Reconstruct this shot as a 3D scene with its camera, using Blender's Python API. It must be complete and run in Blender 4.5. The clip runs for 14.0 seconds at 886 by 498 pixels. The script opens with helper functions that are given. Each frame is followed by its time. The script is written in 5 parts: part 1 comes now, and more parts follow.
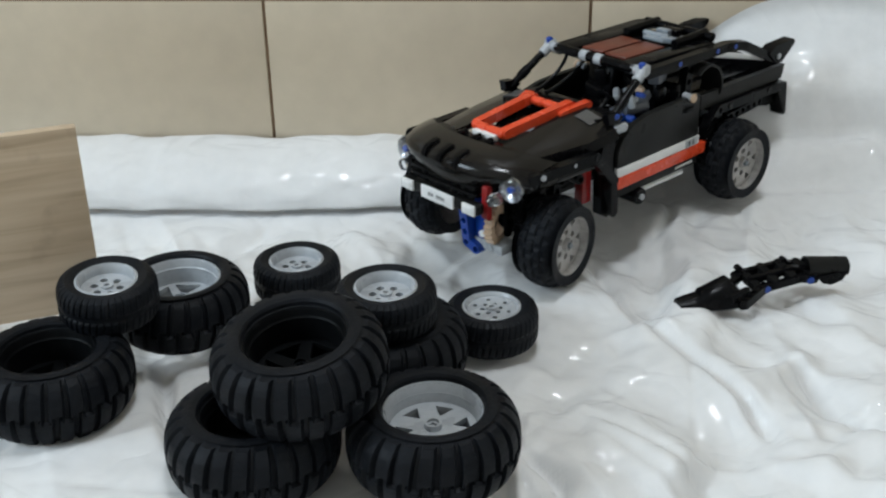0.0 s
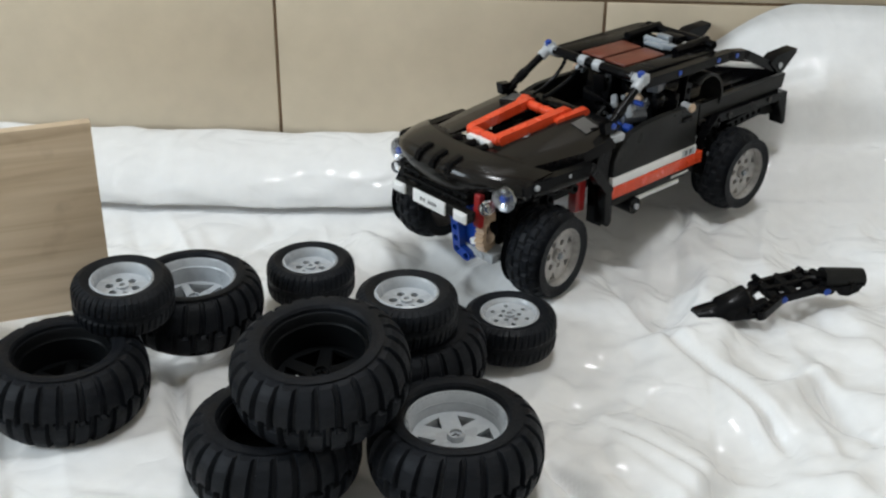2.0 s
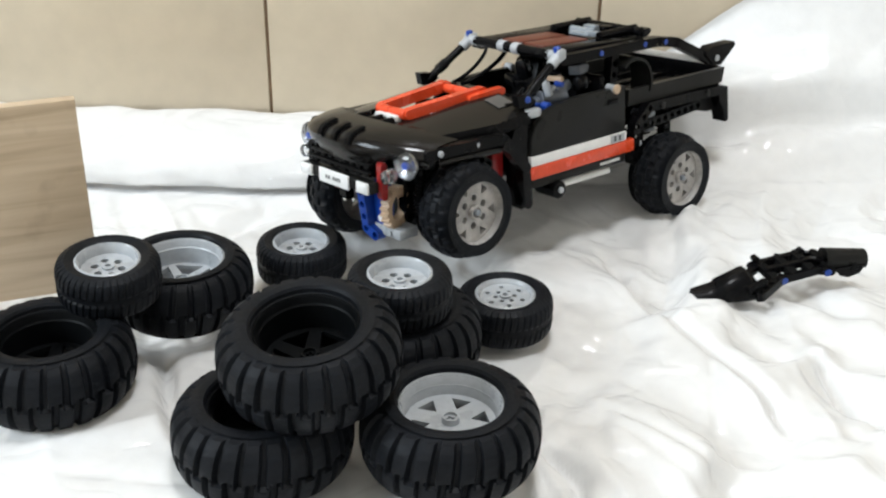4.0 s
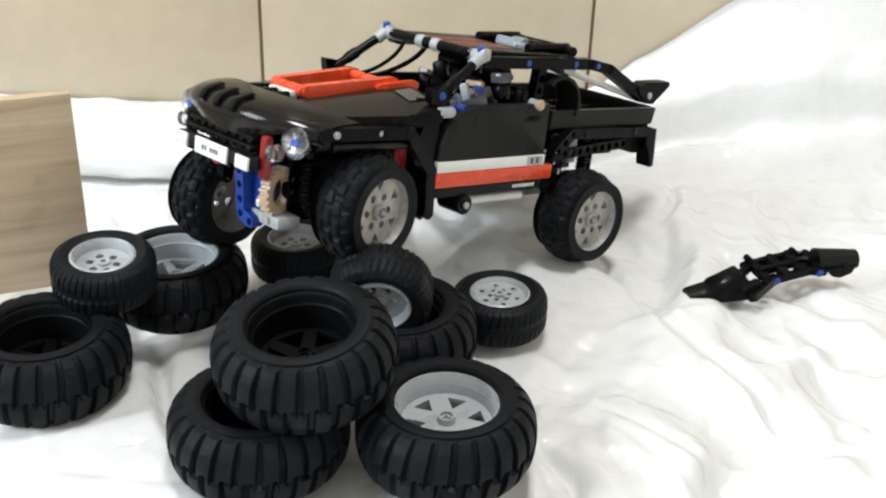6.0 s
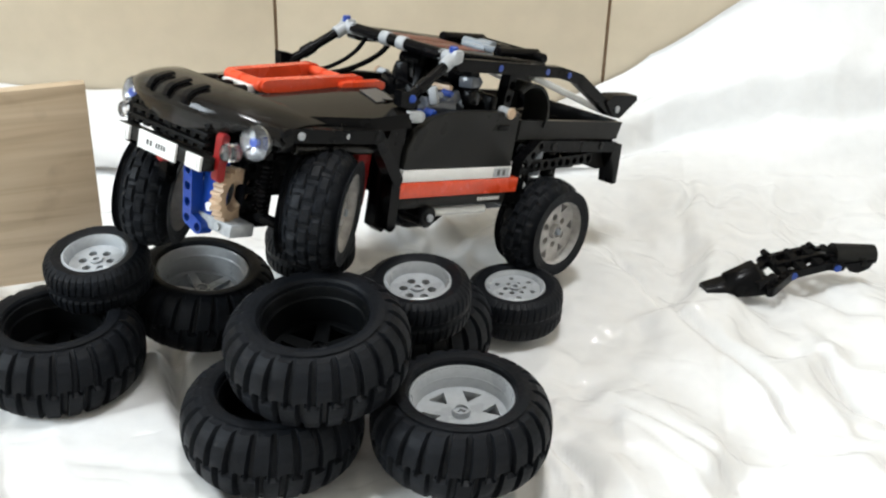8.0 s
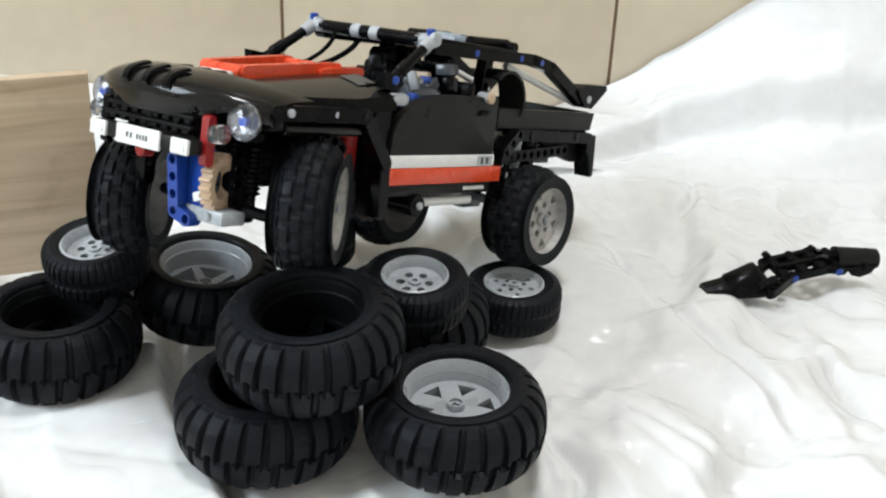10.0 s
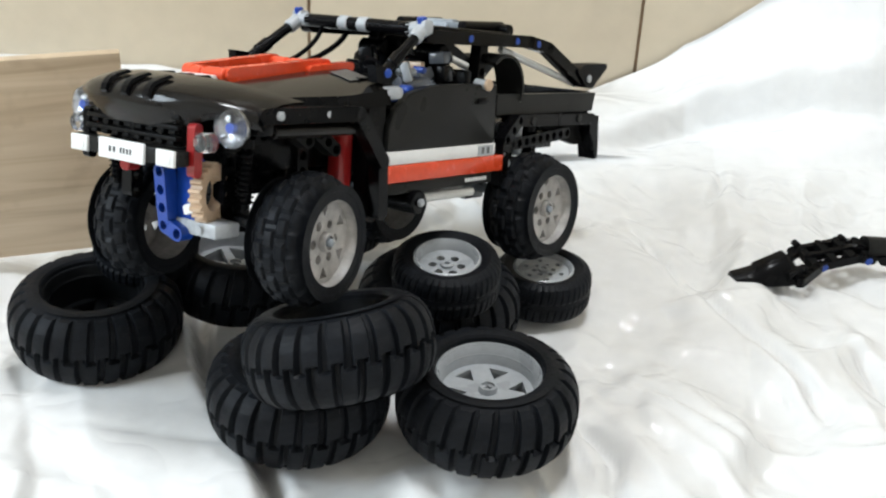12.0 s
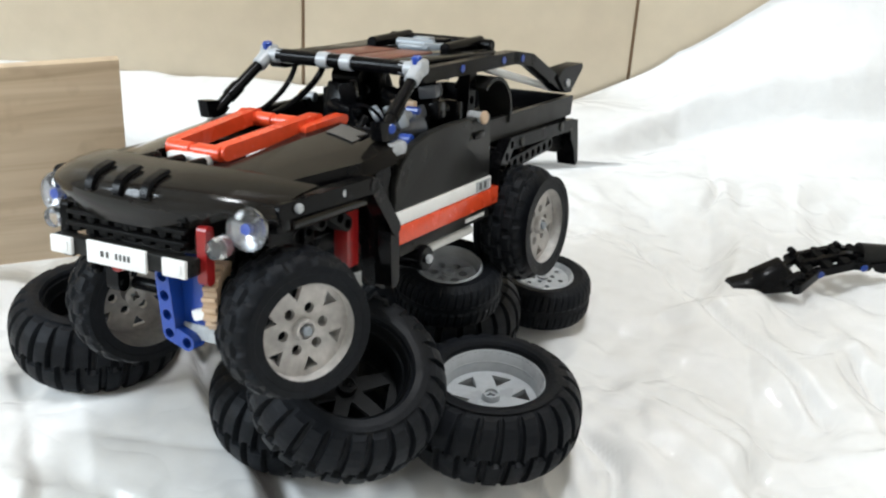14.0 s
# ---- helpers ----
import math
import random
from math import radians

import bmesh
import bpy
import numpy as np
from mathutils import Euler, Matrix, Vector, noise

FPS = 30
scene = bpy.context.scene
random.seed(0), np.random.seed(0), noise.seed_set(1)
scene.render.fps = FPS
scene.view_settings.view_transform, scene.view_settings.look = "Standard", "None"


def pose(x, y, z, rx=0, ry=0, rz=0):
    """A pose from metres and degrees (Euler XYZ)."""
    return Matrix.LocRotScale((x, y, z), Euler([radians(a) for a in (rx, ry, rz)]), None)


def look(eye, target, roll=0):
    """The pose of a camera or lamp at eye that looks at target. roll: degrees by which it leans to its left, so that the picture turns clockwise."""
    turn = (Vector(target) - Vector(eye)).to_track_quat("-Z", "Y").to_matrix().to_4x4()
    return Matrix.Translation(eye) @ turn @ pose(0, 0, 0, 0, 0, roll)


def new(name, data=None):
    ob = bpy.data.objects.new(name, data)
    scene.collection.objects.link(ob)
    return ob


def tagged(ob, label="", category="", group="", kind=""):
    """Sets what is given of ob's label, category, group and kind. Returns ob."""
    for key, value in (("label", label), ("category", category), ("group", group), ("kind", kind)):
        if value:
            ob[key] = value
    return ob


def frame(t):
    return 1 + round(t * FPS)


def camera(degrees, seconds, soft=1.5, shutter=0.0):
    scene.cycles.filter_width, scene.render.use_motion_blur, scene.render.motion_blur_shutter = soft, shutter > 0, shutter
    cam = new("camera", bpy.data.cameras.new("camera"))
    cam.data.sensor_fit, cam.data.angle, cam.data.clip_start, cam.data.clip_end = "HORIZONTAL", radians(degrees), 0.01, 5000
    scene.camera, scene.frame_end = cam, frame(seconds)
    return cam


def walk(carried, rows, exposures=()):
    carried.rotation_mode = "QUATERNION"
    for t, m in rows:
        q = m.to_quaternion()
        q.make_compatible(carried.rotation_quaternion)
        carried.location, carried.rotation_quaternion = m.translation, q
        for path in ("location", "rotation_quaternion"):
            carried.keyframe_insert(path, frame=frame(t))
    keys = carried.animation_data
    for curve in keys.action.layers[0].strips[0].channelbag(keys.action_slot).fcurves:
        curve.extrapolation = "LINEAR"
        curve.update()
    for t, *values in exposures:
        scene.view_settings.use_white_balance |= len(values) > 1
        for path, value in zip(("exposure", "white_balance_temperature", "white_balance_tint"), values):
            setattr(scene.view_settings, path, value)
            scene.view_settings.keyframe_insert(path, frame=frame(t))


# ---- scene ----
cam = camera(40.0, 14.0, soft=2.2, shutter=0.5)
PATH = [
    (0, (0.1783, 0.3486, 0.4275), (0.1163, 1.2362, -0.0288), -1.08),
    (0.5, (0.1698, 0.3486, 0.4267), (0.1104, 1.2354, -0.0316), -0.52),
    (1, (0.1624, 0.3504, 0.4211), (0.0983, 1.2402, -0.0308), -1.17),
    (1.5, (0.1405, 0.3612, 0.4178), (0.1032, 1.2325, -0.0714), 2.85),
    (2, (0.1511, 0.3608, 0.4345), (0.1069, 1.2441, -0.0321), 0.61),
    (2.5, (0.1506, 0.3642, 0.4318), (0.1171, 1.2479, -0.0350), 0.24),
    (3, (0.1492, 0.3679, 0.4272), (0.1198, 1.2520, -0.0392), 0.77),
    (3.5, (0.1503, 0.3721, 0.4213), (0.1117, 1.2537, -0.0491), 0.61),
    (6, (0.1415, 0.3761, 0.4284), (0.1182, 1.2505, -0.0562), 1.72),
    (6.5, (0.1431, 0.3755, 0.4289), (0.1140, 1.2521, -0.0515), 1.12),
    (7, (0.1392, 0.3770, 0.4245), (0.1074, 1.2547, -0.0537), 1.75),
    (7.5, (0.1423, 0.3779, 0.4272), (0.1007, 1.2525, -0.0558), 0.79),
    (8, (0.1396, 0.3787, 0.4246), (0.1065, 1.2510, -0.0633), 1.70),
    (10.3, (0.1479, 0.3758, 0.4157), (0.1054, 1.2518, -0.0647), 2.40),
    (10.5, (0.1422, 0.3797, 0.4184), (0.1154, 1.2470, -0.0786), 3.34),
    (11, (0.1446, 0.3771, 0.4199), (0.1207, 1.2463, -0.0739), 3.24),
    (11.5, (0.1421, 0.3756, 0.4166), (0.1092, 1.2462, -0.0742), 3.07),
    (12, (0.1343, 0.3740, 0.4113), (0.0852, 1.2454, -0.0769), 2.89),
    (12.5, (0.1317, 0.3736, 0.4111), (0.0772, 1.2472, -0.0725), 2.55),
    (13, (0.1268, 0.3756, 0.4111), (0.0905, 1.2460, -0.0800), 3.73),
    (13.5, (0.1255, 0.3733, 0.4127), (0.0937, 1.2460, -0.0745), 3.64),
    (14, (0.1227, 0.3725, 0.4128), (0.0885, 1.2469, -0.0712), 3.34),
]
walk(cam, [(t, look(eye, target, roll)) for t, eye, target, roll in PATH],
     exposures=[(0.0, -0.78, 5720, 6), (1.0, -0.62, 5850, 7), (1.5, -0.36, 5750, 6), (2.0, -0.62, 5950, 8), (2.5, -0.60, 5850, 8), (3.0, -0.60, 5800, 8), (3.5, -0.30, 5950, 9), (5.5, -0.08, 6100, 9), (9.5, -0.08, 6000, 8), (10.5, -0.30, 5950, 8), (11.5, -0.30, 5950, 8), (12.2, -0.08, 5950, 8), (14.0, -0.08, 5950, 8)])

# ---- world and lamps ----
world = bpy.data.worlds.new("room_world")
scene.world = world
world.use_nodes = True
world.node_tree.nodes["Background"].inputs[0].default_value = (0.94, 0.97, 1.0, 1)
world.node_tree.nodes["Background"].inputs[1].default_value = 0.08


def area_lamp(name, eye, target, size, watts, colour):
    data = bpy.data.lights.new(name, "AREA")
    data.shape, data.size, data.energy, data.color = "DISK", size, watts, colour
    ob = new(name, data)
    ob.matrix_world = look(eye, target)
    return ob


LAMPS = ((0.26, 0.96, 2.42, 28.5),)
for x, y, z, watts in LAMPS:
    area_lamp("ceiling_lamp_light", (x, y, z - 0.10), (x, y, 0), 0.46, watts, (1.0, 0.98, 0.95))
# daylight that enters by the window in the west wall
WINDOW = (-2.20, 0.05, 1.50, 1.30, 1.20)  # x, y and z of its middle, width, height
daylight = bpy.data.lights.new("window_daylight", "AREA")
daylight.shape, daylight.size, daylight.size_y, daylight.energy, daylight.color = "RECTANGLE", 1.05, 1.15, 76, (0.92, 0.98, 1.0)
new("window_daylight", daylight).matrix_world = look((WINDOW[0] - 0.02, WINDOW[1], WINDOW[2]), (0.2, 0.80, 0.0))


# ---- materials ----
def material(name, colour, rough=0.5, metal=0.0, spec=0.5, grain=0.0, grain_scale=300.0, stain=0.0, stain_scale=20.0,
             bump=0.0, bump_scale=400.0, coat=0.0, alpha=1.0, transmission=0.0, wear=0.0):
    """A Principled material with two scales of colour variation, uneven gloss and fine relief."""
    m = bpy.data.materials.new(name)
    m.use_nodes = True
    nt = m.node_tree
    p = nt.nodes["Principled BSDF"]
    p.inputs["Roughness"].default_value = rough
    p.inputs["Metallic"].default_value = metal
    p.inputs["Specular IOR Level"].default_value = spec
    p.inputs["Coat Weight"].default_value = coat
    p.inputs["Transmission Weight"].default_value = transmission
    p.inputs["Alpha"].default_value = alpha
    p.inputs["Base Color"].default_value = (*colour, 1)
    geo = nt.nodes.new("ShaderNodeTexCoord")
    last = None
    for amount, scale in ((grain, grain_scale), (stain, stain_scale)):
        if amount <= 0:
            continue
        n = nt.nodes.new("ShaderNodeTexNoise")
        n.inputs["Scale"].default_value = scale
        n.inputs["Detail"].default_value = 5
        nt.links.new(geo.outputs["Object"], n.inputs["Vector"])
        mix = nt.nodes.new("ShaderNodeMix")
        mix.data_type, mix.blend_type = "RGBA", "MULTIPLY"
        ramp = nt.nodes.new("ShaderNodeMapRange")
        ramp.inputs["From Min"].default_value, ramp.inputs["From Max"].default_value = 0.3, 0.7
        ramp.inputs["To Min"].default_value, ramp.inputs["To Max"].default_value = 1 - amount, 1 + 0.3 * amount
        nt.links.new(n.outputs["Fac"], ramp.inputs["Value"])
        comb = nt.nodes.new("ShaderNodeCombineColor")
        for k in range(3):
            nt.links.new(ramp.outputs[0], comb.inputs[k])
        mix.inputs["Factor"].default_value = 1
        if last:
            nt.links.new(last, mix.inputs["A"])
        else:
            mix.inputs["A"].default_value = (*colour, 1)
        nt.links.new(comb.outputs[0], mix.inputs["B"])
        last = mix.outputs["Result"]
    if last:
        nt.links.new(last, p.inputs["Base Color"])
    if wear > 0:
        n = nt.nodes.new("ShaderNodeTexNoise")
        n.inputs["Scale"].default_value = 60
        n.inputs["Detail"].default_value = 6
        nt.links.new(geo.outputs["Object"], n.inputs["Vector"])
        r = nt.nodes.new("ShaderNodeMapRange")
        r.inputs["From Min"].default_value, r.inputs["From Max"].default_value = 0.3, 0.7
        r.inputs["To Min"].default_value, r.inputs["To Max"].default_value = max(rough - wear, 0.02), min(rough + wear, 1)
        nt.links.new(n.outputs["Fac"], r.inputs["Value"])
        nt.links.new(r.outputs[0], p.inputs["Roughness"])
    if bump > 0:
        n = nt.nodes.new("ShaderNodeTexNoise")
        n.inputs["Scale"].default_value = bump_scale
        n.inputs["Detail"].default_value = 4
        nt.links.new(geo.outputs["Object"], n.inputs["Vector"])
        b = nt.nodes.new("ShaderNodeBump")
        b.inputs["Strength"].default_value = bump
        b.inputs["Distance"].default_value = 0.001
        nt.links.new(n.outputs["Fac"], b.inputs["Height"])
        nt.links.new(b.outputs[0], p.inputs["Normal"])
    return m


RUBBER = material("tyre_rubber", (0.0085, 0.0098, 0.0125), 0.50, spec=0.12, grain=0.35, grain_scale=400, stain=0.35, stain_scale=45, bump=0.25, wear=0.12)
BLACK = material("black_plastic", (0.004, 0.004, 0.0045), 0.22, spec=0.09, grain=0.2, stain=0.3, stain_scale=30, wear=0.08, bump=0.04, bump_scale=120)
DARK = material("dark_grey_plastic", (0.014, 0.014, 0.013), 0.34, spec=0.13, grain=0.15, stain=0.2, stain_scale=40, wear=0.08)
GRILLE = material("matt_black_plastic", (0.005, 0.005, 0.005), 0.5, spec=0.10, grain=0.2, stain=0.2, stain_scale=40)
HOOD = material("hood_black_plastic", (0.010, 0.009, 0.008), 0.14, spec=0.24, grain=0.15, stain=0.25, stain_scale=30, wear=0.06, bump=0.03, bump_scale=90)
LGREY = material("light_grey_plastic", (0.40, 0.42, 0.44), 0.30, grain=0.08, stain=0.12, stain_scale=60, wear=0.08)
DIRTY = material("dusty_grey_plastic", (0.50, 0.48, 0.46), 0.42, grain=0.25, grain_scale=250, stain=0.35, stain_scale=55, wear=0.1)
MGREY = material("grey_plastic", (0.26, 0.29, 0.32), 0.3, grain=0.1, stain=0.2, stain_scale=60)
WHITE = material("white_plastic", (0.78, 0.78, 0.76), 0.3, grain=0.05, stain=0.08, stain_scale=70)
RED = material("orange_red_plastic", (0.72, 0.072, 0.020), 0.26, grain=0.1, stain=0.12, stain_scale=60, wear=0.08)
DRED = material("dark_red_plastic", (0.30, 0.012, 0.012), 0.28, grain=0.1, stain=0.2, stain_scale=60)
BROWN = material("brown_red_sticker", (0.15, 0.035, 0.018), 0.35, grain=0.15, stain=0.3, stain_scale=60)
BLUE = material("blue_plastic", (0.009, 0.050, 0.32), 0.28, grain=0.1, stain=0.15, stain_scale=60)
SMOKE = material("smoky_grey_plastic", (0.11, 0.12, 0.14), 0.16, grain=0.1, stain=0.2, stain_scale=60)
BADGE = material("grey_sticker", (0.085, 0.083, 0.080), 0.34, grain=0.08, stain=0.1, stain_scale=70)
TAN = material("tan_plastic", (0.55, 0.40, 0.27), 0.4, grain=0.1, stain=0.2, stain_scale=60)
SILVER = material("silver_plastic", (0.40, 0.40, 0.41), 0.22, metal=0.85, grain=0.1, stain=0.15, stain_scale=80)
CLEAR = material("clear_plastic", (0.92, 0.95, 1.0), 0.04, transmission=0.97, spec=0.5)
STICKER = material("white_sticker", (0.80, 0.80, 0.79), 0.38, grain=0.04, stain=0.05, stain_scale=80)
INK = material("printed_ink", (0.06, 0.06, 0.06), 0.5, grain=0.1)
RIMBLACK = material("black_rim_plastic", (0.004, 0.0045, 0.005), 0.45, spec=0.09, grain=0.2, stain=0.2, stain_scale=50, wear=0.08)


def link(nt, a, b):
    nt.links.new(a, b)


def sheet_material():
    """White plastic sheeting: glossy, with fine crumple in the relief."""
    m = material("white_plastic_sheet", (0.77, 0.77, 0.765), 0.44, stain=0.06, stain_scale=6, grain=0.04, grain_scale=90, wear=0.08, coat=0.45, spec=0.38)
    nt = m.node_tree
    p = nt.nodes["Principled BSDF"]
    co = nt.nodes.new("ShaderNodeTexCoord")
    prev = None
    for scale, dist, strength in ((14, 0.003, 0.16), (75, 0.0007, 0.30)):
        n = nt.nodes.new("ShaderNodeTexNoise")
        n.inputs["Scale"].default_value, n.inputs["Detail"].default_value = scale, 4
        link(nt, co.outputs["Object"], n.inputs["Vector"])
        b = nt.nodes.new("ShaderNodeBump")
        b.inputs["Strength"].default_value, b.inputs["Distance"].default_value = strength, dist
        link(nt, n.outputs["Fac"], b.inputs["Height"])
        if prev:
            link(nt, prev, b.inputs["Normal"])
        prev = b.outputs[0]
    # fine creases: the folds of a bent noise
    bent = nt.nodes.new("ShaderNodeTexNoise")
    bent.inputs["Scale"].default_value, bent.inputs["Detail"].default_value, bent.inputs["Distortion"].default_value = 22, 1, 0.7
    link(nt, co.outputs["Object"], bent.inputs["Vector"])
    off = nt.nodes.new("ShaderNodeMath")
    off.operation = "SUBTRACT"
    off.inputs[1].default_value = 0.5
    link(nt, bent.outputs["Fac"], off.inputs[0])
    fold = nt.nodes.new("ShaderNodeMath")
    fold.operation = "ABSOLUTE"
    link(nt, off.outputs[0], fold.inputs[0])
    b = nt.nodes.new("ShaderNodeBump")
    b.inputs["Strength"].default_value, b.inputs["Distance"].default_value = 0.22, 0.006
    link(nt, fold.outputs[0], b.inputs["Height"])
    link(nt, prev, b.inputs["Normal"])
    prev = b.outputs[0]
    p.inputs["Coat Roughness"].default_value = 0.06
    gloss = nt.nodes.new("ShaderNodeBump")
    gloss.inputs["Strength"].default_value, gloss.inputs["Distance"].default_value = 0.9, 0.016
    link(nt, fold.outputs[0], gloss.inputs["Height"])
    link(nt, prev, gloss.inputs["Normal"])
    link(nt, gloss.outputs[0], p.inputs["Coat Normal"])
    link(nt, prev, p.inputs["Normal"])
    return m


def tile_material():
    return material("beige_wall_tile", (0.545, 0.465, 0.345), 0.28, grain=0.05, grain_scale=60, stain=0.10, stain_scale=7, bump=0.05, bump_scale=25)


def wood_material():
    m = material("washed_oak_board", (0.52, 0.41, 0.28), 0.45, bump=0.05)
    nt = m.node_tree
    p = nt.nodes["Principled BSDF"]
    co = nt.nodes.new("ShaderNodeTexCoord")
    mp = nt.nodes.new("ShaderNodeMapping")
    mp.inputs["Scale"].default_value = (3, 3, 60)
    link(nt, co.outputs["Object"], mp.inputs["Vector"])
    n = nt.nodes.new("ShaderNodeTexNoise")
    n.inputs["Scale"].default_value, n.inputs["Detail"].default_value, n.inputs["Distortion"].default_value = 1.5, 8, 0.6
    link(nt, mp.outputs[0], n.inputs["Vector"])
    r = nt.nodes.new("ShaderNodeValToRGB")
    e = r.color_ramp.elements
    e[0].position, e[0].color = 0.28, (0.43, 0.325, 0.21, 1)
    e[1].position, e[1].color = 0.62, (0.64, 0.52, 0.37, 1)
    k = r.color_ramp.elements.new(0.45)
    k.color = (0.56, 0.44, 0.30, 1)
    link(nt, n.outputs["Fac"], r.inputs[0])
    spot = nt.nodes.new("ShaderNodeTexNoise")
    spot.inputs["Scale"].default_value, spot.inputs["Detail"].default_value = 26, 3
    link(nt, co.outputs["Object"], spot.inputs["Vector"])
    rr = nt.nodes.new("ShaderNodeMapRange")
    rr.inputs["From Min"].default_value, rr.inputs["From Max"].default_value = 0.58, 0.76
    rr.inputs["To Min"].default_value, rr.inputs["To Max"].default_value = 0.0, 0.55
    link(nt, spot.outputs["Fac"], rr.inputs["Value"])
    mix = nt.nodes.new("ShaderNodeMix")
    mix.data_type = "RGBA"
    link(nt, rr.outputs[0], mix.inputs["Factor"])
    link(nt, r.outputs[0], mix.inputs["A"])
    mix.inputs["B"].default_value = (0.20, 0.13, 0.08, 1)
    link(nt, mix.outputs["Result"], p.inputs["Base Color"])
    return m


SHEET, TILE, WOOD = sheet_material(), tile_material(), wood_material()
GROUT = material("brown_tile_joint", (0.22, 0.145, 0.085), 0.8, grain=0.3)
PLASTER = material("pale_plaster", (0.74, 0.71, 0.66), 0.8, grain=0.1, grain_scale=40, stain=0.1, stain_scale=3)
LAMPGLASS = bpy.data.materials.new("lamp_glass")
LAMPGLASS.use_nodes = True
LAMPGLASS.node_tree.nodes["Principled BSDF"].inputs["Emission Color"].default_value = (1, 0.93, 0.82, 1)
LAMPGLASS.node_tree.nodes["Principled BSDF"].inputs["Emission Strength"].default_value = 6


# ---- mesh helpers ----
def finish(name, bm, mat, smooth=35):
    bmesh.ops.remove_doubles(bm, verts=bm.verts, dist=1e-6)
    bmesh.ops.recalc_face_normals(bm, faces=bm.faces)
    for e in bm.edges:
        e.smooth = not (len(e.link_faces) == 2 and e.calc_face_angle(0) > radians(smooth))
    for f in bm.faces:
        f.smooth = True
    me = bpy.data.meshes.new(name)
    bm.to_mesh(me)
    bm.free()
    me.materials.append(mat)
    return me


def part(name, bm, mat, parent=None, label="", smooth=35):
    """Links a bmesh as ONE mesh object under a thing or a part."""
    ob = new(name, finish(name, bm, mat, smooth))
    ob.parent = parent
    if label:
        tagged(ob, label)
    return ob


def empty(name, label, category, group="", kind=""):
    ob = new(name)
    ob.empty_display_size = 0.02
    return tagged(ob, label, category, group, kind)


def box(bm, c, s, bevel=0.0006, m=None):
    """A box with rounded edges: centre c, size s."""
    b = bmesh.new()
    bmesh.ops.create_cube(b, size=1)
    for v in b.verts:
        v.co = Vector((v.co.x * s[0], v.co.y * s[1], v.co.z * s[2]))
    if bevel:
        bmesh.ops.bevel(b, geom=b.edges[:], offset=min(bevel, min(s) * 0.4), segments=2, profile=0.5, affect="EDGES")
    merge(bm, b, Matrix.Translation(c) @ (m or Matrix()))
    return bm


def merge(bm, b, m):
    b.transform(m)
    me = bpy.data.meshes.new("tmp")
    b.to_mesh(me)
    b.free()
    bm.from_mesh(me)
    bpy.data.meshes.remove(me)


def along(a, b):
    """The turn that carries z onto the way from a to b, placed at a."""
    a, b = Vector(a), Vector(b)
    return Matrix.Translation(a) @ (b - a).to_track_quat("Z", "Y").to_matrix().to_4x4(), (b - a).length


def lathe(bm, profile, n=32, m=None, closed=False):
    """Turns (radius, height) pairs about z."""
    b = bmesh.new()
    rings = []
    for r, z in profile:
        if r < 1e-6:
            rings.append([b.verts.new((0, 0, z))] * n)
        else:
            rings.append([b.verts.new((r * math.cos(2 * math.pi * k / n), r * math.sin(2 * math.pi * k / n), z)) for k in range(n)])
    pairs = list(zip(rings, rings[1:])) + ([(rings[-1], rings[0])] if closed else [])
    for p, q in pairs:
        for k in range(n):
            vs = []
            for v in (p[k], p[(k + 1) % n], q[(k + 1) % n], q[k]):
                if v not in vs:
                    vs.append(v)
            if len(vs) > 2:
                b.faces.new(vs)
    merge(bm, b, m or Matrix())
    return bm


def rod(bm, a, b, r, n=14, cap=0.0006):
    m, h = along(a, b)
    cap = min(cap, r * 0.5, h * 0.3)
    return lathe(bm, [(0, 0), (r - cap, 0), (r, cap), (r, h - cap), (r - cap, h), (0, h)], n, m)


def plate(bm, outline, holes, z0, z1, m=None):
    """A flat plate with real holes: outline and holes are lists of (x, y)."""
    b = bmesh.new()
    edges = []
    for loop in [outline, *holes]:
        vs = [b.verts.new((x, y, z1)) for x, y in loop]
        edges += [b.edges.new((vs[i], vs[(i + 1) % len(vs)])) for i in range(len(vs))]
    bmesh.ops.triangle_fill(b, use_beauty=True, use_dissolve=False, edges=edges)
    top = b.faces[:]
    ext = bmesh.ops.extrude_face_region(b, geom=top)
    for v in ext["geom"]:
        if isinstance(v, bmesh.types.BMVert):
            v.co.z = z0
    merge(bm, b, m or Matrix())
    return bm


def ring_points(cx, cy, r, n=12, start=0.0):
    return [(cx + r * math.cos(start + 2 * math.pi * k / n), cy + r * math.sin(start + 2 * math.pi * k / n)) for k in range(n)]


STUD = 0.008


def beam(bm, a, b, up=(0, 0, 1), thick=0.0074, wide=0.0074, holes=True):
    """A rounded toy beam from a to b with a row of pin holes; up is the way its holes run."""
    a, b = Vector(a), Vector(b)
    x = (b - a).normalized()
    z = Vector(up)
    z = (z - x * z.dot(x)).normalized()
    y = z.cross(x)
    m = Matrix((x, y, z)).transposed().to_4x4()
    m.translation = a
    length, r = (b - a).length, wide / 2
    out = [(r * math.cos(t), r * math.sin(t)) for t in [math.pi / 2 + math.pi * k / 6 for k in range(7)]]
    out += [(length + r * math.cos(t), r * math.sin(t)) for t in [-math.pi / 2 + math.pi * k / 6 for k in range(7)]]
    n = max(1, round(length / STUD))
    hs = [ring_points(length * k / n, 0, 0.0025, 10) for k in range(n + 1)] if holes and wide > 0.006 else []
    return plate(bm, out, hs, -thick / 2, thick / 2, m)


def tube(bm, pts, r, n=10):
    """A round tube swept along points."""
    for a, b in zip(pts, pts[1:]):
        rod(bm, a, b, r, n, 0.0)
    return bm


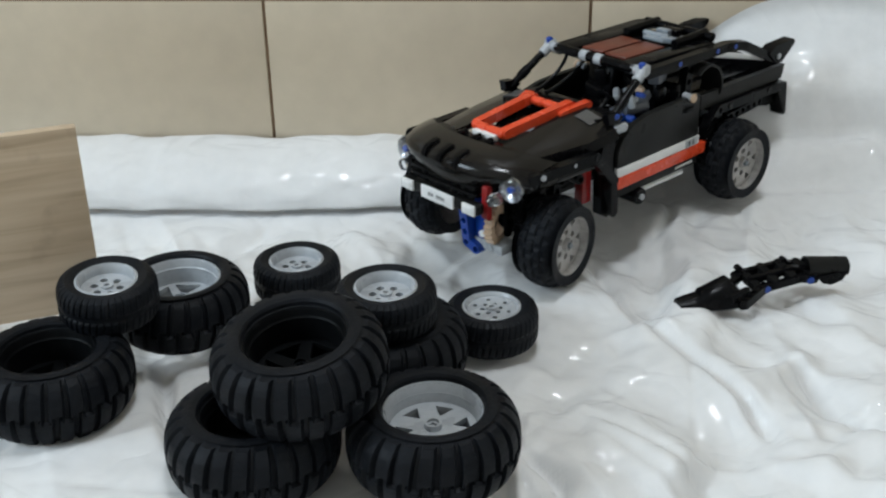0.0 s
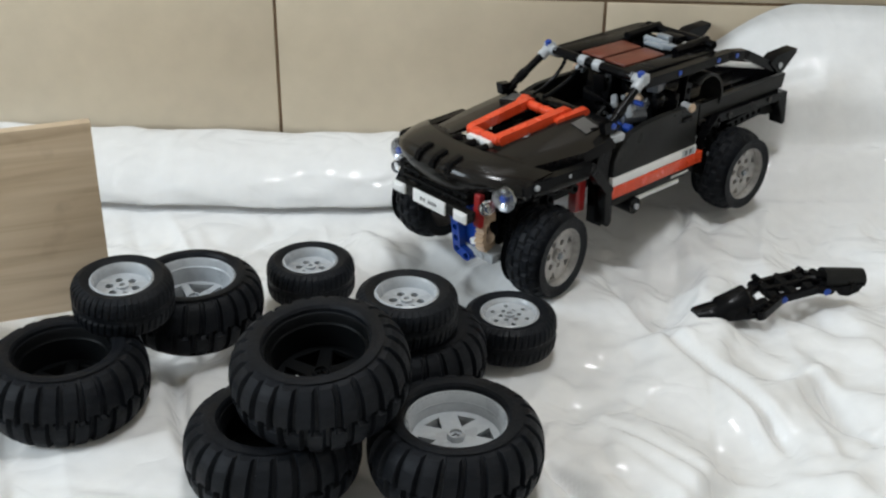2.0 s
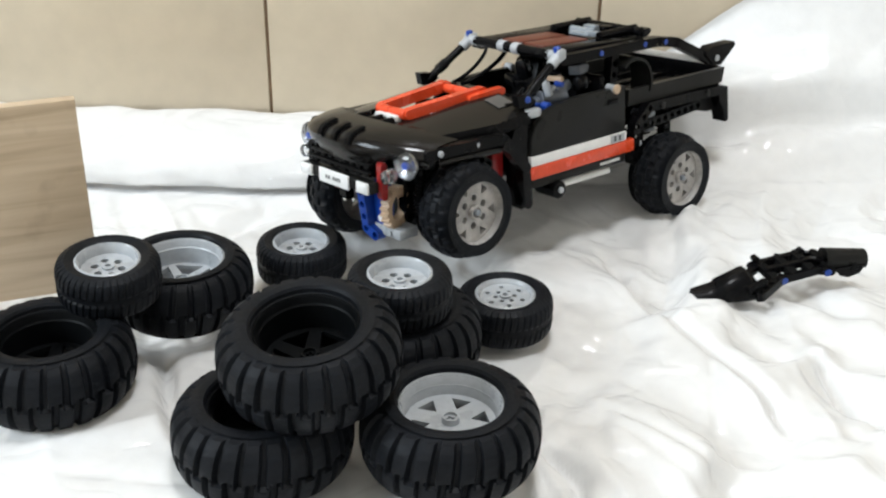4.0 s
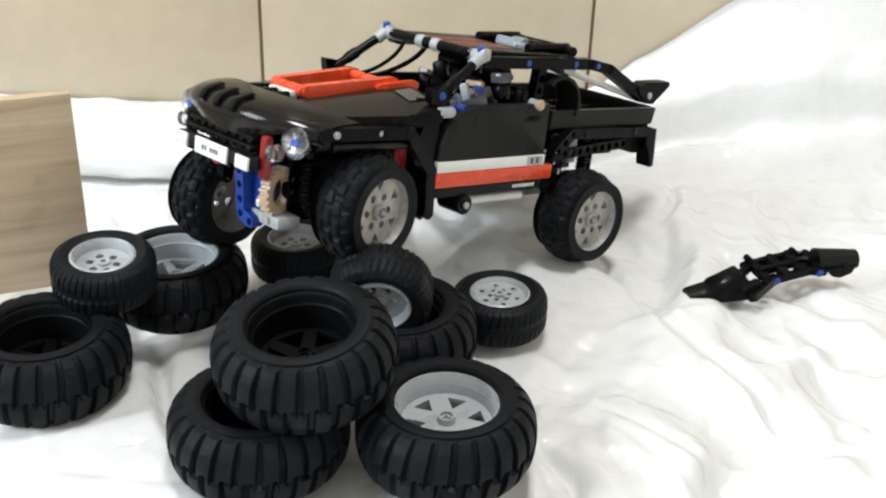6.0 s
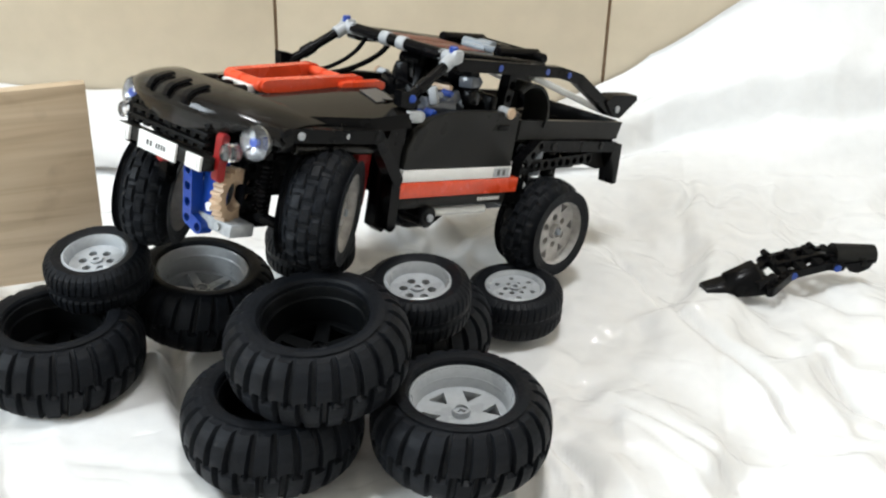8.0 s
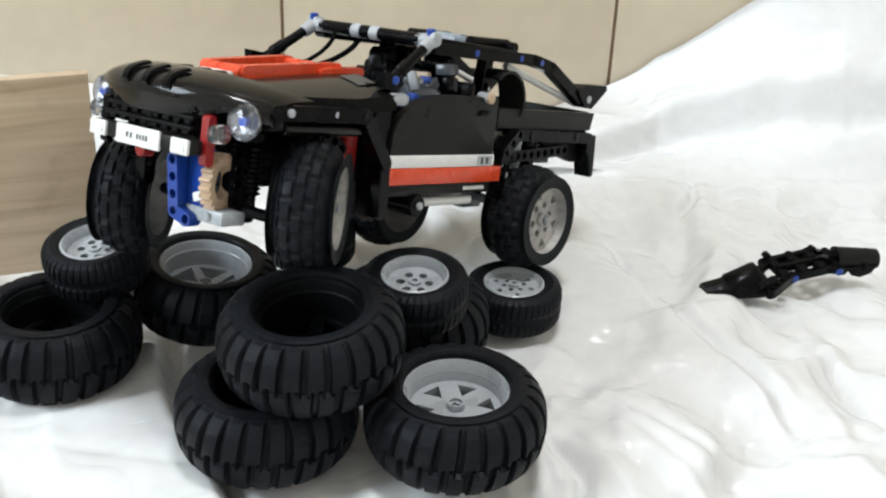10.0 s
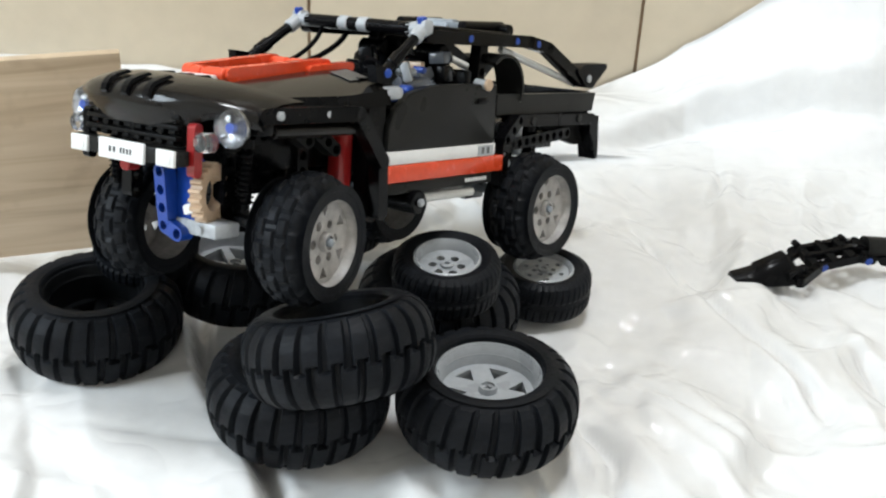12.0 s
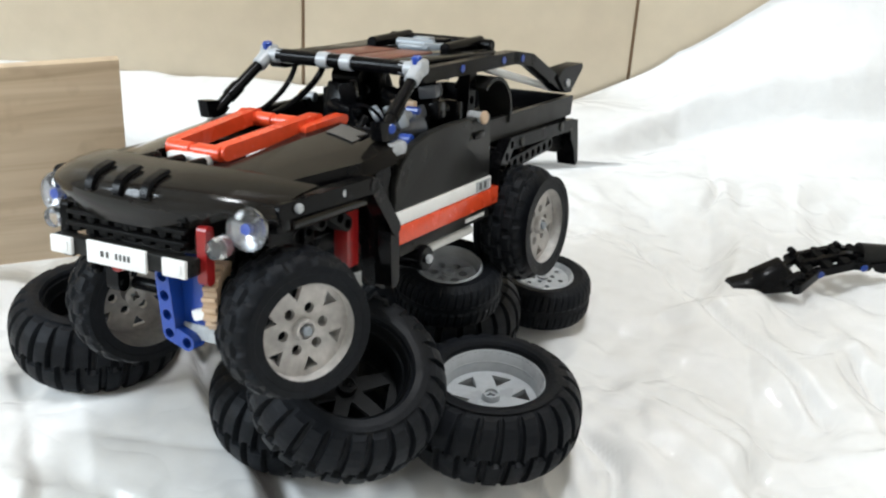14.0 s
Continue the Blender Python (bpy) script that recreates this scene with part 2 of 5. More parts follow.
def loft(bm, sections):
    """A closed solid through polygons of the same number of corners."""
    rows = [[bm.verts.new(p) for p in sec] for sec in sections]
    n = len(rows[0])
    for p, q in zip(rows, rows[1:]):
        for k in range(n):
            bm.faces.new((p[k], p[(k + 1) % n], q[(k + 1) % n], q[k]))
    bm.faces.new(rows[0])
    bm.faces.new(rows[-1])


def patch(bm, fn, nu, nv, thick=0.0012):
    """A shell from fn(u, v) -> point, with real thickness."""
    b = bmesh.new()
    g = [[b.verts.new(fn(i / nu, j / nv)) for j in range(nv + 1)] for i in range(nu + 1)]
    for i in range(nu):
        for j in range(nv):
            b.faces.new((g[i][j], g[i + 1][j], g[i + 1][j + 1], g[i][j + 1]))
    bmesh.ops.recalc_face_normals(b, faces=b.faces)
    bmesh.ops.solidify(b, geom=b.faces[:], thickness=thick)
    merge(bm, b, Matrix())
    return bm


def prism(bm, outline, y0, y1, m=None):
    """An outline in x, z drawn out along y."""
    turn = Matrix(((1, 0, 0, 0), (0, 0, 1, 0), (0, 1, 0, 0), (0, 0, 0, 1)))
    return plate(bm, outline, [], y0, y1, (m or Matrix()) @ turn)


# ---- the place ----
WALL_Y, TILE_W = 1.42, 0.296
JOINT_X = -0.056


def facets(x, y, cell, seed, turn):
    """Flat facets with straight creases between them, about -1 to 1."""
    c, n = math.cos(turn), math.sin(turn)
    px, py = (c * x + n * y) / cell, (c * y - n * x) / (cell * 1.7)
    w = Vector((px * 0.55, py * 0.55, seed))
    px += 0.55 * noise.noise(w)
    py += 0.55 * noise.noise(w + Vector((31, 17, 0)))
    i, j = math.floor(px), math.floor(py)
    u, v = px - i, py - j
    h = [[noise.cell(Vector((i + a + 0.5, j + b + 0.5, seed))) for b in (0, 1)] for a in (0, 1)]
    if noise.cell(Vector((i + 0.5, j + 0.5, seed + 40))) > 0:
        if u > v:
            return h[0][0] + u * (h[1][0] - h[0][0]) + v * (h[1][1] - h[1][0])
        return h[0][0] + v * (h[0][1] - h[0][0]) + u * (h[1][1] - h[0][1])
    if u + v < 1:
        return h[0][0] + u * (h[1][0] - h[0][0]) + v * (h[0][1] - h[0][0])
    return h[1][1] + (1 - u) * (h[0][1] - h[1][1]) + (1 - v) * (h[1][0] - h[1][1])


# long folds of the sheet: two ends, height, width of the steep side, width of the gentle side
FOLDS = ((0.034, 0.828, -0.052, 0.985, 0.021, 0.0055, 0.060), (-0.064, 0.860, -0.058, 0.956, 0.009, 0.014, 0.030), (0.326, 0.988, 0.208, 1.160, 0.015, 0.016, 0.055),
         (0.280, 0.926, 0.215, 0.978, 0.010, 0.014, 0.035), (0.364, 1.042, 0.290, 1.100, 0.010, 0.013, 0.040), (0.298, 1.180, 0.305, 1.272, 0.009, 0.008, 0.030),
         (0.408, 0.992, 0.362, 1.044, 0.011, 0.014, 0.040), (0.354, 0.940, 0.346, 1.028, 0.009, 0.012, 0.040), (0.085, 1.178, 0.040, 1.222, 0.006, 0.010, 0.030),
         (0.358, 0.922, 0.215, 0.944, 0.009, 0.012, 0.040), (0.324, 1.190, 0.284, 1.090, 0.008, 0.010, 0.030), (0.130, 0.820, 0.300, 0.850, 0.010, 0.014, 0.050),
         (-0.110, 0.840, -0.150, 0.900, 0.010, 0.014, 0.040), (0.440, 0.900, 0.390, 0.960, 0.010, 0.014, 0.050))


def fold_height(x, y):
    z = 0.0
    for x0, y0, x1, y1, h, steep, gentle in FOLDS:
        dx, dy = x1 - x0, y1 - y0
        length = math.hypot(dx, dy)
        u = ((x - x0) * dx + (y - y0) * dy) / length ** 2
        d = ((x - x0) * dy - (y - y0) * dx) / length + 0.006 * noise.noise(Vector((x * 12, y * 12, h * 900)))
        ends = max(0.0, 1 - max(0.0, abs(u - 0.5) - 0.42) / 0.22)
        side = math.exp(-(abs(d) / (steep if d > 0 else gentle)) ** 1.15)
        z += h * side * ends * ends * (3 - 2 * ends)
    return z


def sheet_height(x, y):
    """Height of the plastic sheet: crumpled into facets with creases between them, touching the things at zero."""
    p = Vector((x, y, 0.0))
    calm = 1 - 0.55 * math.exp(-(((x - 0.03) / 0.15) ** 2 + ((y - 0.98) / 0.10) ** 2))
    z = -0.0120 + 0.0090 * facets(x, y, 0.105, 2.5, -0.75) + 0.0072 * facets(x, y, 0.050, 7.5, 0.4) + 0.0046 * facets(x, y, 0.023, 12.5, -0.2) + 0.0022 * facets(x, y, 0.012, 17.5, 0.8)
    z += 0.0030 * noise.noise(p * 6.0)
    z = z * calm + 1.1 * fold_height(x, y)
    return z if z < -0.002 else -0.002 + 0.0050 * (1 - math.exp(-(z + 0.002) / 0.0050))


# narrow grooves where the sheet is folded under itself: two ends, depth, half width
GROOVES = ((0.036, 0.824, -0.054, 1.000, 0.017, 0.0060), (0.236, 1.114, 0.327, 0.966, 0.008, 0.0050), (0.312, 1.235, 0.291, 1.158, 0.008, 0.0040),
           (0.046, 1.235, 0.128, 1.170, 0.007, 0.0050), (0.192, 0.930, 0.209, 0.880, 0.010, 0.0050), (0.355, 1.028, 0.394, 0.955, 0.008, 0.0050))


def creases(X, Y):
    """Sharp narrow creases that run through the sheet, most of them the same way, as one array of heights."""
    rng = random.Random(23)
    Z = np.zeros_like(X)
    for k in range(210):
        x, y = rng.uniform(-0.35, 0.60), rng.uniform(0.45, 1.24)
        turn = rng.gauss(2.15, 0.33) if rng.random() < 0.68 else rng.uniform(0, math.pi)
        half, h, w = rng.uniform(0.02, 0.10), rng.uniform(0.0020, 0.0062), rng.uniform(0.0026, 0.0055)
        if rng.random() < 0.35:
            h = -h
        bow = rng.uniform(-0.9, 0.9)
        c, s = math.cos(turn), math.sin(turn)
        u = (X - x) * c + (Y - y) * s
        d = (Y - y) * c - (X - x) * s + bow * u * u
        ends = np.clip(1.25 - np.abs(u) / half, 0, 1)
        wide = np.where(d > 0, w, w * rng.uniform(1.5, 4.5))
        Z += h * ends * ends * (3 - 2 * ends) * np.exp(-np.abs(d) / wide)
    calm = 1 - 0.75 * np.exp(-(((X - 0.03) / 0.16) ** 2 + ((Y - 0.98) / 0.11) ** 2))
    Z *= calm
    for x0, y0, x1, y1, depth, wide in GROOVES:
        dx, dy = x1 - x0, y1 - y0
        length = math.hypot(dx, dy)
        u = ((X - x0) * dx + (Y - y0) * dy) / length ** 2
        d = ((X - x0) * dy - (Y - y0) * dx) / length + 0.004 * np.sin(u * 7 + x0 * 90)
        ends = np.clip(1 - (np.abs(u - 0.5) - 0.42) / 0.2, 0, 1)
        Z -= depth * ends * np.exp(-(d / wide) ** 2)
    return Z


def swell(x):
    """The rolled edge by the wall: where it starts, how high it stands."""
    k = min(1.0, max(0.0, (0.24 - x) / 0.14))
    return 1.249 + 0.12 * max(0.0, x + 0.06) + 0.012 * max(0.0, -0.06 - x), 0.045 * k + 0.018 * (1 - k)


def build_place():
    bm = bmesh.new()
    box(bm, (-0.25, 0.2, -0.060), (4.1, 2.6, 0.02), 0)
    tagged(part("floor", bm, PLASTER), "pale floor under the plastic sheet", "floor", kind="structure")
    # sheet: a profile in y for each x
    bm = bmesh.new()
    xs = [-0.45 + 1.1 * k / 440 for k in range(441)]
    flat = [0.30 + 0.91 * k / 360 for k in range(361)]
    X, Y = np.meshgrid(np.array(xs), np.array(flat), indexing="ij")
    ridges = creases(X, Y)
    grid = []
    for ix, x in enumerate(xs):
        col = []
        y0, h = swell(x)
        climb = min(1.0, max(0.0, (x - 0.25) / 0.16))
        climb = climb * climb * (3 - 2 * climb)
        wob = 0.006 * noise.noise(Vector((x * 9, 2.2, 0)))
        fold = 1.30 + 0.62 * max(0.0, x - 0.17) * (1 - 0.3 * climb)
        for iy, y in enumerate(flat):
            yy = y if y < 1.0 else 1.0 + (y - 1.0) * (y0 - 1.0 + wob) / 0.21
            col.append((x, yy, (sheet_height(x, yy) + min(0.0, ridges[ix, iy]) + max(0.0, ridges[ix, iy]) * 0.9) * min(1.0, max(0.15, (y0 - yy) / 0.05)) - 0.004 * (1 - min(1.0, max(0.0, (y0 - yy) / 0.05)))))
        low = col[-1]
        n = 34
        for k in range(1, n + 1):
            t = k / n
            # bulge: leans out over the floor, rounds over the top, falls behind to the wall
            a = math.pi * t
            depth = (WALL_Y - 0.004 - low[1])
            rise = min(1.0, t / 0.72)
            turn = radians(-32 + 122 * rise)
            reach = 0.064 + 0.006 * noise.noise(Vector((x * 6, 4.4, 0)))
            yb = low[1] + reach * (1 - math.cos(turn)) - 0.012 * min(1.0, rise * 8) * (1 - rise)
            zb = low[2] + 0.010 + (h - 0.010) * math.sin(turn) / (1.0 if turn > 0 else 2.8)
            if t > 0.72:
                back = (t - 0.72) / 0.28
                yb += (WALL_Y - 0.004 - low[1] - reach) * back
                zb -= (h + 0.012) * back
            dent = 0.0045 * noise.noise(Vector((x * 7, t * 3.0, 7.7))) + 0.0036 * noise.noise(Vector((x * 21, t * 8, 2.7))) + 0.0009 * noise.noise(Vector((x * 60, t * 20, 5.7)))
            crease = 0.003 * abs(noise.noise(Vector((x * 11 + t * 2.5, t * 2, 9.9))))
            yb += (dent + crease) * math.sin(a) * 1.4
            zb += dent * 0.6 * math.sin(a)
            # climbing slope
            top = 0.045 + 0.086 * climb
            yc = low[1] + depth * min(1.0, t * 1.06)
            zc = low[2] * (1 - t) + top * (t ** 1.3) + (0.012 * noise.noise(Vector((x * 8, t * 3, 1.1))) + 0.005 * noise.noise(Vector((x * 24, t * 9, 3.1)))) * math.sin(a)
            bend = min(0.42, 0.27 + 1.5 * max(0.0, x - 0.20))
            zc += (0.0055 * facets(x, t * 0.17, 0.060, 4.5, 0.5) + 0.0028 * facets(x, t * 0.17, 0.026, 8.5, -0.4)) * math.sin(a) * min(1.0, max(0.0, (x - 0.2) / 0.08))
            zc += 0.010 * min(1.0, max(0.0, (x - 0.18) / 0.05)) * math.exp(-((t - bend - 0.05) / (0.16 if t > bend + 0.05 else 0.018)) ** 2)
            zc -= 0.017 * min(1.0, max(0.0, (x - 0.18) / 0.05)) * math.exp(-((t - bend) / (0.045 if t > bend else 0.12)) ** 2)
            mix = min(1.0, max(0.0, (x - 0.16) / 0.12))
            yy, zz = yb * (1 - mix) + yc * mix, zb * (1 - mix) + zc * mix
            col.append((x, min(yy, WALL_Y - 0.003), max(zz, low[2] + 0.0008)))
        grid.append([bm.verts.new(c) for c in col])
    for p, q in zip(grid, grid[1:]):
        for k in range(len(p) - 1):
            bm.faces.new((p[k], q[k], q[k + 1], p[k + 1]))
    ob = part("plastic_sheet", bm, SHEET, smooth=180)
    tagged(ob, "crumpled glossy white plastic sheet spread on the floor", "sheet")
    # tiled wall
    bm = bmesh.new()
    box(bm, (-0.25, WALL_Y + 0.0522, 1.2), (4.1, 0.10, 2.44), 0)
    wall = tagged(part("wall_north", bm, GROUT), "beige tiled wall with thin brown joints", "wall", kind="structure")
    bm = bmesh.new()
    gap = 0.0028
    box(bm, (0, 0, 0), (TILE_W - gap, 0.009, 0.30 - gap), 0.0012)
    me = finish("tile", bm, TILE)
    for i in range(-7, 6):
        for j in range(0, 5):
            ob = new("tile", me)
            ob.parent = wall
            ob.location = (JOINT_X + TILE_W * (i + 0.5), WALL_Y + 0.0045, -0.172 + 0.30 * (j + 0.5))
    # the rest of the room
    for name, c, s in (("wall_south", (-0.25, -1.15, 1.2), (4.1, 0.1, 2.44)),
                                              ("wall_east", (1.75, 0.15, 1.2), (0.1, 2.5, 2.44)), ("ceiling", (-0.25, 0.15, 2.47), (4.1, 2.7, 0.1))):
        bm = bmesh.new()
        box(bm, c, s, 0)
        tagged(part(name, bm, PLASTER), "pale plastered " + name.split("_")[0], name.split("_")[0], kind="structure")
    wx, wy, wz, ww, wh = WINDOW
    bm = bmesh.new()
    y0, y1 = -1.10, 1.43
    box(bm, (-2.25, (y0 + wy - ww / 2) / 2, 1.2), (0.1, wy - ww / 2 - y0, 2.44), 0)
    box(bm, (-2.25, (y1 + wy + ww / 2) / 2, 1.2), (0.1, y1 - wy - ww / 2, 2.44), 0)
    box(bm, (-2.25, wy, (wz - wh / 2 - 0.02) / 2), (0.1, ww, wz - wh / 2 + 0.02), 0)
    box(bm, (-2.25, wy, (2.42 + wz + wh / 2) / 2), (0.1, ww, 2.42 - wz - wh / 2), 0)
    tagged(part("wall_west", bm, PLASTER), "pale plastered wall with a window opening", "wall", kind="structure")
    window = empty("window_1", "white framed window letting in daylight", "window", kind="structure")
    for c, sz in (((-2.27, wy, wz + wh / 2 - 0.02), (0.05, ww, 0.04)), ((-2.27, wy, wz - wh / 2 + 0.02), (0.05, ww, 0.04)),
                  ((-2.27, wy - ww / 2 + 0.02, wz), (0.05, 0.04, wh - 0.08)), ((-2.27, wy + ww / 2 - 0.02, wz), (0.05, 0.04, wh - 0.08))):
        bm = bmesh.new()
        box(bm, c, sz, 0.003)
        part("window_frame", bm, WHITE, window)
    for x, y, z, _ in LAMPS:
        lamp = empty("ceiling_lamp", "round flat white ceiling lamp, switched on", "lamp", "ceiling lamps")
        lamp.location = (x, y, z)
        bm = bmesh.new()
        lathe(bm, [(0, 0), (0.26, 0), (0.265, -0.01), (0.265, -0.035), (0.25, -0.04), (0.0, -0.04)], 48)
        part("base", bm, WHITE, lamp)
        bm = bmesh.new()
        lathe(bm, [(0.0, -0.0405), (0.245, -0.0405), (0.24, -0.055), (0.16, -0.072), (0.0, -0.08)], 48)
        part("diffuser", bm, LAMPGLASS, lamp)
    # board leaning by the tyres
    bm = bmesh.new()
    box(bm, (-0.225, 0, 0.069), (0.45, 0.008, 0.138), 0.0008)
    ob = tagged(part("wooden_board", bm, WOOD), "pale washed-oak laminate board standing upright", "board")
    ob.matrix_world = pose(-0.119, 1.094, -0.004, 0, 0, 23)


build_place()


# ---- tyres and rims ----
def dense(pts, gap):
    """The same outline with no two points further apart than gap."""
    out = []
    for (r0, z0), (r1, z1) in zip(pts, pts[1:]):
        n = max(1, math.ceil(math.hypot(r1 - r0, z1 - z0) / gap))
        out += [(r0 + (r1 - r0) * k / n, z0 + (z1 - z0) * k / n) for k in range(n)]
    return out + [pts[-1]]


def treaded(sec, inner, h, count, cuts, height, lift, skew):
    """One closed tyre shell: the section turned about z, its tread raised by height(cut, z / h) of lift."""
    bm = bmesh.new()
    step = 2 * math.pi / count
    rings = []
    for r, z in sec + inner:
        tread = (r, z) in sec and r > 0.5 * (sec[0][0] + sec[len(sec) // 2][0])
        ring = []
        for k in range(count):
            for f in cuts:
                a = (k + f + skew * z / h) * step
                rr = r + (lift * height(f, z / h) if tread else 0.0)
                ring.append(bm.verts.new((rr * math.cos(a), rr * math.sin(a), z)))
        rings.append(ring)
    n = len(rings[0])
    for p, q in zip(rings, rings[1:] + rings[:1]):
        for k in range(n):
            bm.faces.new((p[k], p[(k + 1) % n], q[(k + 1) % n], q[k]))
    return finish("tyre", bm, RUBBER, 32)


def balloon_tread(f, v):
    """Wide interlocking blocks with narrow grooves that end in a short foot past the middle."""
    if abs(v) > 0.90:
        return 0.0
    groove = 0.0
    if v > -0.10 and (f < 0.22 or (v < -0.02 and f < 0.35)):
        groove = 1.0
    if v < 0.10 and (0.5 <= f < 0.72 or (v > 0.02 and 0.5 <= f < 0.85)):
        groove = 1.0
    return 1.0 - groove


def block_tread(f, v):
    """Staggered rows of small blocks."""
    if abs(v) > 0.92:
        return 0.0
    band = int((v + 1.0) / 0.36)
    if (v + 1.0) % 0.36 < 0.07:
        return 0.0
    g = (f + 0.5 * (band % 2)) % 1.0
    return 1.0 if g < 0.64 else 0.0


def road_tread(f, v):
    if abs(v) > 0.97 or abs(v) < 0.12:
        return 0.0
    g = (f + (0.5 if v < 0 else 0.0)) % 1.0
    return 0.0 if g < 0.30 else 1.0


CUTS = (0.0, 0.035, 0.200, 0.235, 0.33, 0.36, 0.5, 0.535, 0.700, 0.735, 0.83, 0.86)


def balloon_tyre_mesh(R, w, r_in, count, lift=0.0032, tread=balloon_tread, skew=0.22):
    h = w / 2
    half = [(R - 0.0030, 0.0), (R - 0.0032, h * 0.22), (R - 0.0040, h * 0.42), (R - 0.0056, h * 0.60), (R - 0.0082, h * 0.76), (R - 0.0118, h * 0.89),
            (R - 0.0138, h * 0.935), (r_in + (R - r_in) * 0.40, h * 0.965), (r_in + 0.0050, h * 0.985), (r_in + 0.0018, h * 0.965), (r_in + 0.0006, h * 0.90), (r_in + 0.0004, h * 0.80), (r_in - 0.0016, h * 0.76), (r_in - 0.0016, h * 0.60)]
    sec = [(r, -z) for r, z in half[:0:-1]] + half
    inner = [(r_in + 0.004, w * 0.2), (r_in + 0.004, -w * 0.2)]
    return treaded(dense(sec, 0.0014), inner, h, count, CUTS, tread, lift, skew)


def road_tyre_mesh(R, w, r_in, count=44):
    h = w / 2
    half = [(R - 0.0009, 0.0), (R - 0.0009, h * 0.3), (R - 0.0013, h * 0.62), (R - 0.0026, h * 0.82), (R - 0.0052, h * 0.94), (r_in + (R - r_in) * 0.5, h * 0.99), (r_in + 0.002, h * 0.93), (r_in + 0.0008, h * 0.88), (r_in, h * 0.72)]
    sec = [(r, -z) for r, z in half[:0:-1]] + half
    return treaded(dense(sec, 0.0016), [(r_in + 0.002, 0.0)], h, count, (0.0, 0.08, 0.30, 0.38, 0.5, 0.58, 0.80, 0.88), road_tread, 0.0009, 0.5)


def triangle_holes(n, r0, r1, half, turn=0.0):
    out = []
    for k in range(n):
        a = turn + 2 * math.pi * k / n
        out.append([(r0 * math.cos(a), r0 * math.sin(a)), (r1 * math.cos(a - half), r1 * math.sin(a - half)), (r1 * math.cos(a + half), r1 * math.sin(a + half))])
    return out


def spoke_rim_meshes(mat, R=0.0286, w=0.036, depth=0.0105, lip=0.0046, tri=(0.0098, 0.0218, 0.225), pin=0.0125):
    """A wide rim: barrel with lip, dished face with six triangular openings and pin holes, hub with a cross hole."""
    h, k = w / 2, R / 0.0286
    bm = bmesh.new()
    lathe(bm, [(R, h), (R - 0.0010, h + 0.0006), (R - 0.0018, h - 0.0006), (R - lip, h - depth + 0.002), (R - lip - 0.0004, h - depth - 0.004), (R - lip - 0.0004, -h + 0.008),
               (R - 0.0026, -h + 0.0006), (R - 0.0016, -h - 0.0006), (R, -h), (R - 0.001, -h + 0.004), (R - 0.003, -h + 0.006), (R - 0.003, h - 0.006), (R - 0.001, h - 0.004)], 56, closed=True)
    barrel = finish("barrel", bm, mat)
    bm = bmesh.new()
    holes = triangle_holes(6, tri[0] * k, tri[1] * k, tri[2]) + [ring_points(pin * k * math.cos(a), pin * k * math.sin(a), 0.0024, 12) for a in [math.pi / 6 + math.pi / 3 * k for k in range(6 if pin else 0)]]
    plate(bm, ring_points(0, 0, R - lip - 0.0001, 56), holes, h - depth - 0.003, h - depth)
    face = finish("face", bm, mat)
    bm = bmesh.new()
    cross = [(0.0024, 0.0009), (0.0009, 0.0009), (0.0009, 0.0024), (-0.0009, 0.0024), (-0.0009, 0.0009), (-0.0024, 0.0009),
             (-0.0024, -0.0009), (-0.0009, -0.0009), (-0.0009, -0.0024), (0.0009, -0.0024), (0.0009, -0.0009), (0.0024, -0.0009)]
    plate(bm, ring_points(0, 0, 0.0050, 24), [cross], h - depth - 0.010, h - depth + 0.0016)
    lathe(bm, [(0.0036, h - depth + 0.0014), (0.0036, h - depth + 0.0034), (0.0046, h - depth + 0.0034), (0.0050, h - depth + 0.0014)], 24, closed=True)
    hub = finish("hub", bm, mat)
    return barrel, face, hub


def small_rim_meshes(mat, many):
    h, R = 0.0122, 0.0194
    bm = bmesh.new()
    d = 0.0022 if many else 0.0060
    lathe(bm, [(R, h), (R - 0.0012, h + 0.0006), (R - 0.0022, h - 0.0006), (R - 0.0032, h - d), (R - 0.0034, -h + d), (R - 0.0020, -h + 0.0006), (R - 0.0012, -h - 0.0006), (R, -h)], 44, closed=True)
    barrel = finish("barrel", bm, mat)
    bm = bmesh.new()
    if many:
        holes = [ring_points(0.0062 * math.cos(a), 0.0062 * math.sin(a), 0.0017, 8) for a in [math.pi / 3 * k for k in range(6)]]
        holes += [ring_points(0.0118 * math.cos(a), 0.0118 * math.sin(a), 0.0017, 8) for a in [math.pi / 6 + math.pi / 3 * k for k in range(6)]]
    else:
        holes = [ring_points(0.0082 * math.cos(a), 0.0082 * math.sin(a), 0.0025, 12) for a in [math.pi / 3 * k for k in range(6)]]
    plate(bm, ring_points(0, 0, R - 0.0031, 44), holes, h - d - 0.003, h - d)
    face = finish("face", bm, mat)
    bm = bmesh.new()
    plate(bm, ring_points(0, 0, 0.0038, 18), [ring_points(0, 0, 0.0019, 8)], h - d - 0.006, h - d + 0.0016)
    hub = finish("hub", bm, mat)
    return barrel, face, hub


def wheel(name, label, tyre_me, rims, group):
    ob = empty(name, label, "wheel", group)
    t = new("tyre", tyre_me)
    t.parent = ob
    rim = new("rim", rims[0])
    rim.parent = ob
    for n, me in (("face", rims[1]), ("hub", rims[2])):
        k = new(n, me)
        k.parent = rim
    return ob


